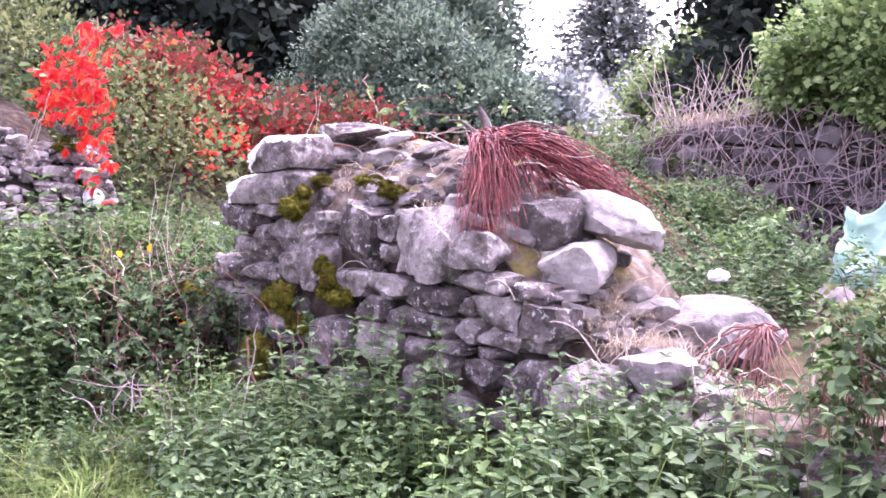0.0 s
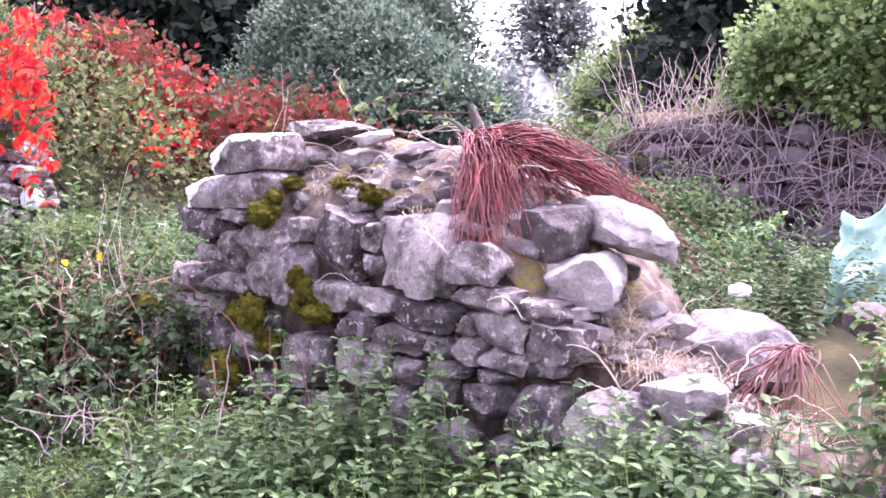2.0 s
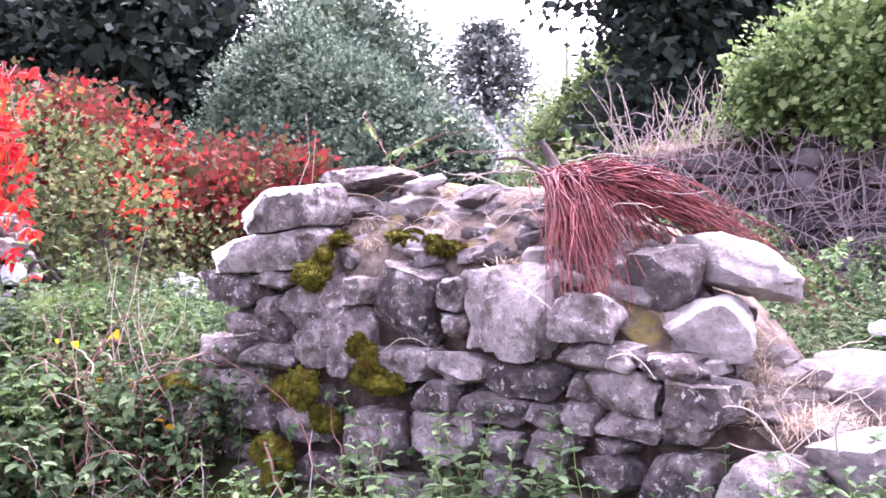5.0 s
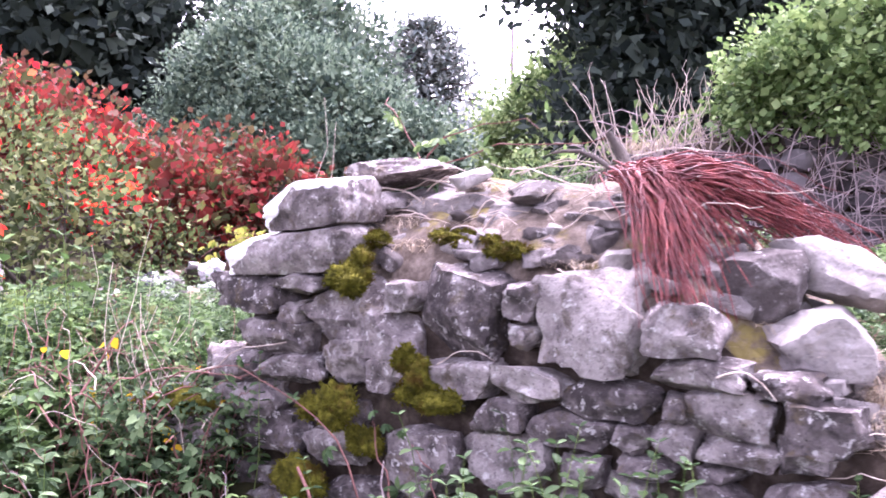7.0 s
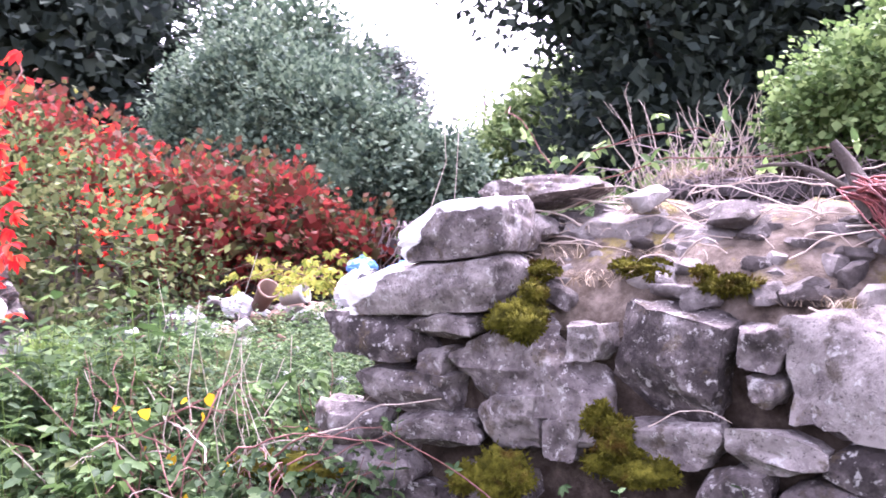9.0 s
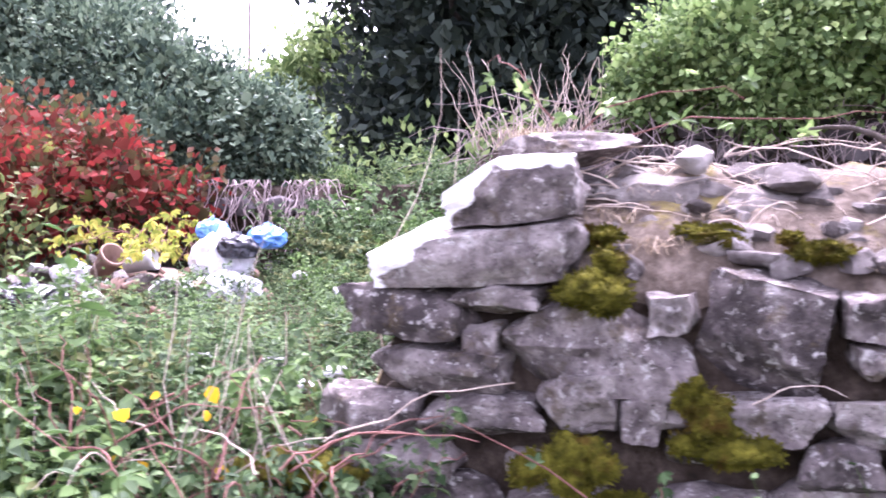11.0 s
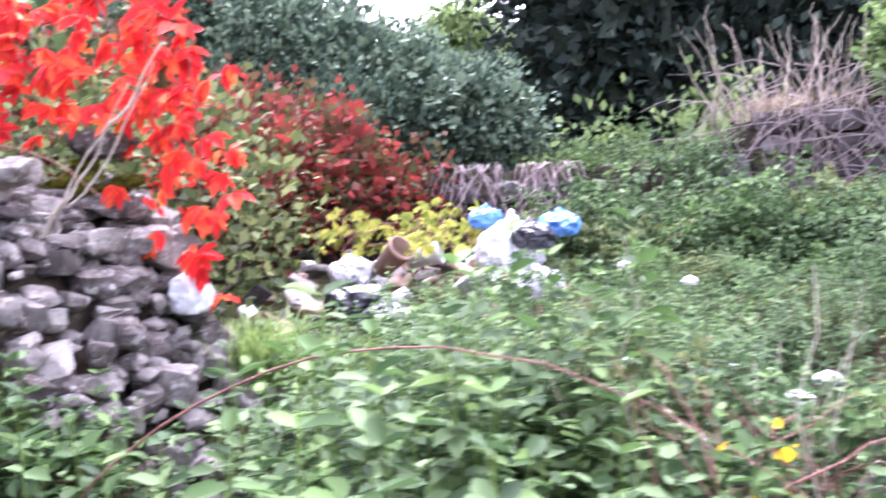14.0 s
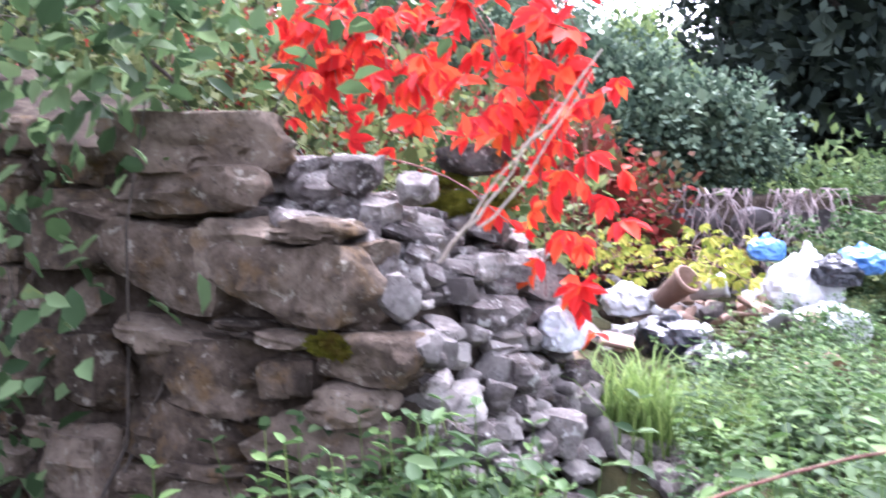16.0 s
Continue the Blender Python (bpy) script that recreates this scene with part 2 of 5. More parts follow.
def build_ground():
    far = np.concatenate([-np.geomspace(400, 9, 12), np.linspace(-8, 16, 97), np.geomspace(17, 400, 12)])
    ss, ww = np.meshgrid(far, np.concatenate([-np.geomspace(400, 5, 10), np.linspace(-4, 12, 81), np.geomspace(13, 400, 14)]), indexing="ij")
    z = ground_z(ss, ww) + rng.normal(size=ss.shape) * 0.012
    v = np.stack([(ww - ss) * Q, (ww + ss) * Q, z], -1).reshape(-1, 3)
    a, b = ss.shape
    i = (np.arange(a - 1)[:, None] * b + np.arange(b - 1)[None]).ravel()
    f = np.stack([i, i + 1, i + b + 1, i + b], -1)
    return tagged(new("ground", mesh_of("ground", v, f, GROUND)), "dark weedy soil rising behind the ruined wall", "ground", kind="structure")


build_ground()


# ---- stones ----
def stone_mesh(name, seed, mat, cuts=5, rough=0.05, facets=7, square=0.5, shape=None):
    """A weathered block about 1 across, chipped by a few flat breaks."""
    r = np.random.default_rng(seed)
    bm = bmesh.new()
    bmesh.ops.create_cube(bm, size=1)
    bmesh.ops.subdivide_edges(bm, edges=bm.edges[:], cuts=cuts, use_grid_fill=True)
    planes = [(Vector(unit(r.normal(size=3) * np.array([1, 0.8, 1]))), r.uniform(0.40, 0.55)) for _ in range(facets)]
    off = Vector(r.uniform(0, 50, 3))
    for v in bm.verts:
        p = v.co.copy()
        ball = p.normalized() * 0.58
        p = p.lerp(ball, (1 - square) * 0.8)
        p += p.normalized() * noise.noise(p * 1.7 + off) * rough * 2.2
        for nrm, d in planes:
            over = p.dot(nrm) - d
            if over > 0:
                p -= nrm * over * 0.95
        p += p.normalized() * (noise.noise(p * 5 + off) * rough * 0.8 - abs(noise.noise(p * 3.1 + off)) * rough * 0.5 + noise.noise(p * 13 + off) * rough * 0.55)
        if shape:
            p = shape(p)
        v.co = p
    for k in range(3):
        lo, hi = min(v.co[k] for v in bm.verts), max(v.co[k] for v in bm.verts)
        for v in bm.verts:
            v.co[k] = (v.co[k] - (lo + hi) / 2) / (hi - lo)
    me = bpy.data.meshes.new(name)
    bm.to_mesh(me)
    bm.free()
    me.polygons.foreach_set("use_smooth", [True] * len(me.polygons))
    me.set_sharp_from_angle(angle=radians(27))
    me.materials.append(mat)
    return me


BLOCKS = [stone_mesh("stone", 20 + i, STONE, cuts=8, square=0.66 + 0.24 * (i % 3) / 2, facets=8, rough=0.075) for i in range(14)]
SHADED_BLOCKS = [stone_mesh("stone", 40 + i, SHADED_BROWNSTONE, cuts=8, square=0.55 + 0.2 * (i % 3) / 2, facets=5, rough=0.085) for i in range(10)]
PALE_BLOCKS = [stone_mesh("stone", 60 + i, PALE, square=0.6, facets=12, rough=0.08) for i in range(6)]
DARK_BLOCKS = [stone_mesh("stone", 80 + i, DARKSTONE, cuts=3, square=0.7, facets=8, rough=0.09) for i in range(8)]
CHIPS = [stone_mesh("stone", 100 + i, STONE, cuts=2, square=0.65, facets=8, rough=0.1) for i in range(8)]
PALE_CHIPS = [stone_mesh("stone", 120 + i, PALE, cuts=2, square=0.65, facets=9, rough=0.1) for i in range(8)]


def lay(parent, blocks, s, w, z, wide, high, deep, turn=0.0, roll=0.0):
    """One stone, its front face at w."""
    ob = part("stone", blocks[int(rng.integers(len(blocks)))], parent)
    flip = 180 * int(rng.integers(2))
    ob.matrix_basis = put(s, w + deep * 0.42, z, turn + flip, (1, 1, 1), (0, roll)) @ Matrix.Diagonal((wide * 1.13, deep, high * 1.17, 1))
    return ob


def strip(name, sections, mat, label, bottom=-0.1, category="wall"):
    """A solid bank: sections of (s, [(w, z), ...]) joined along s."""
    n = len(sections[0][1])
    v, f = [], []
    for s, prof in sections:
        for w, z in prof:
            v.append(P(s, w, z) + Vector(rng.normal(size=3)) * 0.012)
    for i in range(len(sections) - 1):
        for j in range(n - 1):
            a = i * n + j
            f.append((a, a + 1, a + n + 1, a + n))
    me = mesh_of(name, [tuple(p) for p in v], f, mat)
    me.materials.append(SOIL)
    for i, poly in enumerate(me.polygons):
        poly.material_index = 1 if i % (n - 1) < 2 else 0
    return tagged(new(name, me), label, category, kind="structure")


def top_of_wall(s):
    """Height of the wall's front edge."""
    return float(np.interp(s, [-4, 0.9, 1.3, 1.6, 1.8, 2.0, 2.2, 2.35, 2.6, 3.2, 3.7, 3.98, 4.1, 4.5, 4.9], [0.9, 0.82, 0.78, 0.84, 0.9, 1.02, 1.14, 1.24, 1.33, 1.32, 1.3, 1.25, 0.95, 0.75, 0.6]))


def crest_of_wall(s):
    """Height of the bank behind the front edge."""
    return float(np.interp(s, [-4, 0.9, 1.3, 1.6, 1.8, 2.0, 2.2, 2.4, 2.7, 3.2, 3.7, 3.9, 4.1, 4.5, 4.9], [0.8, 0.76, 0.74, 0.78, 0.9, 1.1, 1.3, 1.48, 1.6, 1.6, 1.55, 1.35, 0.9, 0.8, 0.75]))


sections = []
for s in np.arange(-4, 4.2, 0.08):
    lo, hi = top_of_wall(s), crest_of_wall(s)
    f = FACE + 0.1
    prof = [(f - 0.02, -0.1), (f, lo * 0.5), (f + 0.01, lo - 0.05)]
    prof += [(f + 0.1, lo * 0.75 + hi * 0.25), (f + 0.22, lo * 0.4 + hi * 0.6), (f + 0.36, lo * 0.1 + hi * 0.9), (f + 0.5, hi), (f + 0.7, hi - 0.03), (f + 0.95, hi - 0.25), (f + 1.1, 0.5)]
    sections.append((s, [(w + 0.015 * math.sin(7 * s + 9 * z), z + 0.02 * math.sin(11 * s + 5 * w)) for w, z in prof]))
sections.append((4.22, [(w, -0.1) for w, z in sections[-1][1]]))
front_wall = strip("wall_front", sections, RUBBLE_EARTH, "ruined dry stone wall of grey limestone with an earthy rubble core")

placed = []
COURSE_1 = [(3.94, 1.21, .32, .14), (3.71, 1.25, .22, .07), (3.75, 1.14, .10, .09), (3.86, 1.06, .35, .13), (3.47, 1.16, .46, .24), (3.28, 1.23, .12, .09), (3.06, 1.19, .30, .27), (2.84, 1.24, .12, .11), (2.83, 1.14, .10, .08), (2.63, 1.19, .31, .29), (2.36, 1.19, .21, .14)]
COURSE_2 = [(4.05, .93, .27, .14), (3.75, .95, .30, .10), (3.50, 1.01, .19, .15), (3.35, .98, .11, .13), (3.05, .99, .25, .11), (2.81, 1.0, .25, .10), (2.56, .99, .26, .13), (2.31, 1.08, .23, .09), (2.09, 1.07, .17, .07), (3.95, .83, .28, .12), (3.86, .72, .33, .14)]
COURSE_3 = [(2.90, .89, .17, .12), (2.68, .89, .24, .12), (2.50, .88, .09, .08), (2.39, .89, .13, .11), (2.38, .98, .07, .07), (2.23, .98, .23, .12), (2.0, .98, .19, .12), (3.20, .71, .29, .20), (2.91, .76, .28, .18), (2.21, .89, .19, .08), (2.05, .90, .14, .09), (2.46, .81, .16, .05)]
COURSE_4 = [(2.25, .82, .12, .05), (2.26, .74, .15, .12), (2.05, .73, .22, .20), (1.80, .77, .25, .18), (1.81, .59, .30, .19), (1.73, .80, .14, .08), (2.65, .77, .13, .09), (2.51, .73, .14, .09), (2.73, .51, .36, .16), (3.40, .40, .34, .13), (2.42, .56, .22, .15)]
COURSE_5 = [(4.43, .38, .21, .11), (4.17, .42, .28, .12), (4.42, .68, .3, .13), (3.87, .45, .30, .14), (3.45, .55, .3, .13), (3.10, .52, .3, .15), (3.55, .72, .25, .13)]
for course in (COURSE_1, COURSE_2, COURSE_3, COURSE_4, COURSE_5):
    for s, z, a, b in course:
        lay(front_wall, BLOCKS, s, FACE + rng.uniform(-0.02, 0.025), z, a, b, max(0.2, a * 0.8), rng.uniform(-6, 6), rng.uniform(-4, 4))
        placed.append((s, z, a, b))
# smaller stones wedged in the gaps
for z in np.arange(0.06, 1.3, 0.085):
    for s in np.arange(-1.2, 4.6, 0.13):
        s2, z2 = s + rng.uniform(-0.04, 0.04), z + rng.uniform(-0.02, 0.02)
        if z2 > top_of_wall(s2) - 0.06:
            continue
        if any(abs(s2 - a) < c * 0.5 + 0.03 and abs(z2 - b) < d * 0.5 + 0.025 for a, b, c, d in placed):
            continue
        lay(front_wall, CHIPS, s2, FACE + rng.uniform(0.02, 0.06), z2, rng.uniform(0.1, 0.17), rng.uniform(0.07, 0.11), 0.16, rng.uniform(-12, 12), rng.uniform(-10, 10))

# loose stones on top, each a thing of its own
def loose(mesh, s, w, z, wide, deep, high, turn=0, lean=(0, 0), label="grey weathered limestone block on the ruined wall", group="stones on the wall"):
    ob = new("boulder", mesh)
    ob.matrix_basis = put(s, w, z, turn, 1, lean) @ Matrix.Diagonal((wide, deep, high, 1))
    return tagged(ob, label, "stone", group)


BIG = [stone_mesh("boulder", 200 + i, PALE, cuts=12, square=(0.62, 0.8, 0.8, 0.6)[i], facets=(8, 12, 12, 7)[i], rough=0.055) for i in range(4)]
loose(BIG[0], 1.70, 3.24, 0.92, .46, .36, .27, 8, (6, 8), "large pale grey boulder on the collapsed end of the wall")
loose(BIG[1], 2.22, 2.83, 1.29, .22, .22, .25, 0, (10, 10))
loose(BIG[2], 2.05, 3.0, 1.34, .39, .26, .17, -14, (0, 20), "long pale limestone slab lying slanted on the wall")
loose(BIG[3], 2.07, 2.80, 1.16, .27, .28, .19, 20, (0, -6), "rounded pale grey boulder set in the wall")
for s, w, z, wide, deep, high in [(1.84, 3.04, 1.02, .12, .12, .08), (1.93, 3.0, 1.06, .13, .12, .07), (1.28, 3.2, 1.1, .15, .16, .11), (1.51, 2.6, .74, .16, .14, .12), (1.6, 2.66, .88, .24, .26, .13), (1.45, 2.72, .80, .16, .16, .12), (1.05, 3.1, 1.05, .2, .2, .12)]:
    loose(PALE_BLOCKS[int(rng.integers(6))], s, w, z, wide, deep, high, rng.uniform(-20, 20), (8, rng.uniform(-10, 10)), "pale grey stone bedded in the collapsed end of the wall")
CAPBLOCK = [stone_mesh("boulder", 300 + i, STONE, cuts=9, square=0.65, facets=10, rough=0.06) for i in range(3)]


def white_ended(seed, slope, start, mat):
    """A corner stone sloping down to its outer end, which is white along an uneven edge."""
    def taper(p):
        if p.z > -0.3:
            p.z -= max(0.0, start - p.x) * slope * (p.z + 0.3) / 0.8
        return p

    return stone_mesh("boulder", seed, mat, cuts=16, square=0.55, facets=2, rough=0.042, shape=taper)


def half_white(name, top, end, tilt):
    """Limestone whose top and outer end are white with a ragged edge."""
    mat = STONE.copy()
    mat.name = name
    n, l = mat.node_tree.nodes, mat.node_tree.links
    bsdf = n["Principled BSDF"]
    under = bsdf.inputs["Base Color"].links[0].from_socket
    where, parts_of = n.new("ShaderNodeTexCoord"), n.new("ShaderNodeSeparateXYZ")
    l.new(where.outputs["Object"], parts_of.inputs[0])
    ragged = n.new("ShaderNodeTexNoise")
    ragged.inputs["Scale"].default_value, ragged.inputs["Detail"].default_value = 3.0, 8

    def sums(kind, x, y):
        node = n.new("ShaderNodeMath")
        node.operation = kind
        for k, v in enumerate((x, y)):
            if isinstance(v, (int, float)):
                node.inputs[k].default_value = v
            else:
                l.new(v, node.inputs[k])
        return node.outputs[0]

    l.new(where.outputs["Object"], ragged.inputs["Vector"])
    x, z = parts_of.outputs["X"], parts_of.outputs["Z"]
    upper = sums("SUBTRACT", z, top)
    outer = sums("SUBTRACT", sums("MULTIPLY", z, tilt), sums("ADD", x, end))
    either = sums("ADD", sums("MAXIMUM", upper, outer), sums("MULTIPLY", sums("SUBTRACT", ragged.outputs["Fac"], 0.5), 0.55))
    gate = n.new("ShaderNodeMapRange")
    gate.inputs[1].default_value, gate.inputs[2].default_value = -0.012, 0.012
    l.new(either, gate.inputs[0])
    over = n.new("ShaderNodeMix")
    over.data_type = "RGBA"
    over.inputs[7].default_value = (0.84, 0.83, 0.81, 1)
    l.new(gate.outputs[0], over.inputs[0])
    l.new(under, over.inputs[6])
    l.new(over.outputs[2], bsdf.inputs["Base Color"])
    return mat


loose(white_ended(310, 1.0, -0.05, half_white("washed_top_stone", 0.3, 0.22, 0.5)), 3.69, 2.66, 1.52, .37, .32, .19, 4, (0, -8), "grey corner stone with a white end capping the wall")
loose(white_ended(311, 1.1, -0.22, half_white("washed_end_stone", 9.0, 0.20, 0.45)), 3.79, 2.68, 1.365, .60, .38, .19, 0, (0, -4), "long grey corner stone with a white end on the wall")
loose(CAPBLOCK[0], 3.60, 3.0, 1.645, .42, .34, .10, 8, (-4, -7), "flat grey slab resting on top of the wall")
loose(CAPBLOCK[1], 3.62, 2.9, 1.53, .24, .2, .09, -5)
for s, z, a, b in [(3.67, 1.44, .16, .09), (3.32, 1.52, .32, .10), (3.02, 1.48, .34, .12), (3.0, 1.57, .16, .06), (2.93, 1.53, .1, .06), (3.24, 1.62, .1, .06)]:
    loose(PALE_BLOCKS[int(rng.integers(6))], s, 2.92, z, a, .2, b, rng.uniform(-15, 15), (15, rng.uniform(-8, 8)), "flat grey stone bedded in the earth of the wall top")
for _ in range(160):
    s = rng.uniform(1.4, 3.65)
    k = rng.uniform(0.05, 0.95)
    z = top_of_wall(s) * (1 - k) + crest_of_wall(s) * k
    part("stone", PALE_CHIPS[int(rng.integers(8))], front_wall, put(s, FACE + 0.12 + 0.45 * k, z + 0.01, rng.uniform(0, 360), 1, (rng.uniform(-20, 20), rng.uniform(-20, 20))) @ Matrix.Diagonal((*rng.uniform(0.05, 0.15, 2), rng.uniform(0.035, 0.08), 1)))


# ---- moss cushions ----
def moss_cushion(s, w, z, wide, high, deep=0.1):
    """A ragged cluster of cushions under a pile of short shoots."""
    bm = bmesh.new()
    spots = [(0.0, 0.0, 0.0, 0.72)] + [(*(rng.normal(size=3) * np.array([0.3, 0.15, 0.26])), rng.uniform(0.3, 0.5)) for _ in range(5)]
    shoots, ways = [], []
    for x, y, q, size in spots:
        made = bmesh.ops.create_icosphere(bm, subdivisions=3, radius=0.5 * size)["verts"]
        off = Vector(rng.uniform(0, 90, 3))
        for v in made:
            way = v.co.normalized()
            v.co *= 1 + 0.5 * noise.noise(v.co * 4 + off) + 0.3 * noise.noise(v.co * 13 + off)
            v.co += Vector((x, y, q))
            shoots.append(tuple(v.co)), ways.append(tuple(way))
    me = bpy.data.meshes.new("moss_cushion")
    bm.to_mesh(me)
    bm.free()
    me.polygons.foreach_set("use_smooth", [True] * len(me.polygons))
    me.materials.append(MOSS)
    scale = np.array([wide, deep, high])
    n = len(shoots)
    base = np.repeat(np.array(shoots), 2, 0) * scale
    way = np.repeat(np.array(ways), 2, 0) + rng.normal(size=(2 * n, 3)) * 0.6 + np.array([0, 0, 0.15])
    L = rng.uniform(0.008, 0.02, 2 * n)
    v, f = simple_leaves(base, way, rng.normal(size=(2 * n, 3)), L, L * 0.4)
    m = put(s, w, z, 0, 1)
    ob = tagged(new("moss_cushion"), "olive green and brown moss cushion growing on the stones", "moss", "moss on the wall", "stuff")
    ob.matrix_basis = m
    part("cushion", me, ob, Matrix.Diagonal((wide, deep, high, 1)))
    part("shoots", mesh_of("shoots", v, f, MOSS), ob)
    return ob


moss_cushion(3.47, 2.53, 1.29, .19, .13, .16)
moss_cushion(4.18, 2.42, .82, .40, .14, .24)
moss_cushion(3.51, 2.50, .87, .21, .2, .10)
moss_cushion(3.19, 2.52, 1.0, .13, .17, .08)
moss_cushion(3.11, 2.52, .92, .24, .09, .08)
moss_cushion(2.95, 2.66, 1.38, .15, .05, .12)
moss_cushion(3.66, 2.48, .60, .25, .2, .1)
moss_cushion(3.36, 2.50, .76, .14, .09, .08)
moss_cushion(3.2, 2.74, 1.42, .2, .05, .14)
moss_cushion(3.5, 2.7, 1.4, .16, .06, .14)
loose(BLOCKS[3], 4.22, 2.52, .74, .42, .3, .26, 5, (0, 0), "mossy grey stone fallen at the wall's broken end")
loose(BLOCKS[5], 4.55, 2.6, .66, .26, .2, .14)

# ---- second stretch of wall ----
SIDE = 2.1           # its front


def second_top(s):
    return float(np.interp(s, [6.3, 6.45, 6.6, 7.0, 7.2, 8, 11], [1.05, 1.30, 1.40, 1.44, 1.62, 1.85, 2.0]))


sections = []
for s in np.arange(6.36, 11.1, 0.08):
    hi = second_top(s)
    f = SIDE + 0.09
    back = float(np.interp(s, [6.36, 6.7], [0.0, 0.06]))
    sections.append((s, [(f, -0.1), (f, hi * 0.6), (f + 0.02, hi - 0.06), (f + 0.12, hi - 0.02), (f + 0.4, hi + back), (f + 0.75, hi + 0.02), (f + 1.0, 0.6)]))
sections.insert(0, (6.28, [(w + 0.1, min(z, 0.9)) for w, z in sections[0][1]]))
sections.insert(0, (6.05, [(w + 0.1, min(z, 0.5)) for w, z in sections[0][1]]))
second_wall = strip("wall_second", sections, SOIL, "rough stone wall of large brown blocks darkened for shade, with loose rubble on top")
placed = []
SECOND_1 = [(6.97, 1.62, .4, .14), (6.95, 1.51, .38, .11), (6.99, 1.32, .38, .23), (6.78, 1.38, .21, .13), (6.58, 1.43, .19, .05), (6.62, 1.3, .39, .2), (7.02, 1.15, .34, .09), (6.77, 1.2, .16, .03), (6.84, 1.08, .37, .16), (6.62, 1.1, .15, .09)]
SECOND_2 = [(6.63, 1.18, .15, .04), (6.44, 1.16, .25, .1), (6.47, 1.06, .19, .08), (6.94, .93, .38, .15), (6.56, .96, .36, .13), (6.86, .86, .25, .04), (6.88, .76, .33, .17), (6.62, .83, .22, .11), (7.09, .78, .2, .11), (6.39, .84, .21, .12), (7.3, 1.4, .3, .2), (7.3, 1.05, .3, .2), (7.28, .8, .26, .18)]
for course in (SECOND_1, SECOND_2):
    for s, z, a, b in course:
        lay(second_wall, SHADED_BLOCKS, s, SIDE + rng.uniform(-0.02, 0.02), z, a * 1.04, b * 1.04, max(0.22, a * 0.75), rng.uniform(-4, 4), rng.uniform(-3, 3))
        placed.append((s, z, a, b))
for z in np.arange(0.06, 1.9, 0.1):
    for s in np.arange(6.42, 8.1, 0.15):
        s2, z2 = s + rng.uniform(-0.04, 0.04), z + rng.uniform(-0.02, 0.02)
        if z2 > second_top(s2) - 0.06:
            continue
        if any(abs(s2 - a) < c * 0.5 + 0.04 and abs(z2 - b) < d * 0.5 + 0.03 for a, b, c, d in placed):
            continue
        lay(second_wall, SHADED_BLOCKS, s2, SIDE + 0.03 + rng.uniform(0, 0.05), z2, rng.uniform(0.12, 0.2), rng.uniform(0.08, 0.12), 0.2, rng.uniform(-9, 9), rng.uniform(-6, 6))
TOP_STONES = [(6.91, 1.54, .22, .08), (6.92, 1.48, .11, .07), (6.81, 1.58, .12, .06), (6.75, 1.53, .11, .08), (6.64, 1.56, .12, .1), (6.47, 1.53, .09, .07), (6.61, 1.45, .1, .06), (6.56, 1.47, .08, .06), (6.61, 1.37, .1, .08), (6.52, 1.38, .08, .05), (6.71, 1.45, .1, .05), (6.82, 1.48, .11, .05)]
for s, z, a, b in TOP_STONES:
    loose(BLOCKS[int(rng.integers(14))], s, 2.42, z, a * 1.1, .15, b * 1.15, rng.uniform(-25, 25), (10, rng.uniform(-18, 18)), "angular grey stone lying on the wall top", "stones on the second wall")
for s, w, z, a, b in [(6.5, 2.82, 1.62, .2, .09), (6.46, 2.8, 1.43, .17, .08), (6.58, 2.85, 1.49, .28, .1), (6.42, 2.65, 1.32, .16, .1), (6.4, 2.85, 1.32, .2, .1), (6.36, 2.6, 1.22, .15, .1)]:
    loose(BLOCKS[int(rng.integers(14))], s, w, z, a, .2, b, rng.uniform(-20, 20), (0, rng.uniform(-10, 10)), "angular grey stone lying on the wall top", "stones on the second wall")
moss_cushion(6.57, 2.78, 1.50, .27, .10, .12)
moss_cushion(6.5, 2.09, 1.19, .10, .05, .05)
for _ in range(170):
    s, w = rng.uniform(6.3, 7.0), rng.uniform(2.22, 3.1)
    part("stone", CHIPS[int(rng.integers(8))], second_wall, put(s, w, second_top(s) + 0.03 + 0.04 * (w > 2.4), rng.uniform(0, 360), 1, (rng.uniform(-25, 25), rng.uniform(-25, 25))) @ Matrix.Diagonal((*rng.uniform(0.05, 0.13, 2), rng.uniform(0.03, 0.07), 1)))
# the broken end, stones stepping down into the breach
for _ in range(150):
    k = rng.random()
    s, w = 6.42 - 0.24 * k + rng.normal() * 0.02, rng.uniform(2.2, 3.05)
    size = 0.045 + 0.11 * rng.random() ** 2
    part("stone", (CHIPS if rng.random() < 0.35 else PALE_CHIPS)[int(rng.integers(8))], second_wall, put(s, w, 1.34 - 0.5 * k + 0.12 * (w - 2.5), rng.uniform(0, 360), 1, (rng.uniform(-25, 25), rng.uniform(-25, 25))) @ Matrix.Diagonal((size, size * rng.uniform(0.6, 1), size * rng.uniform(0.45, 0.8), 1)))


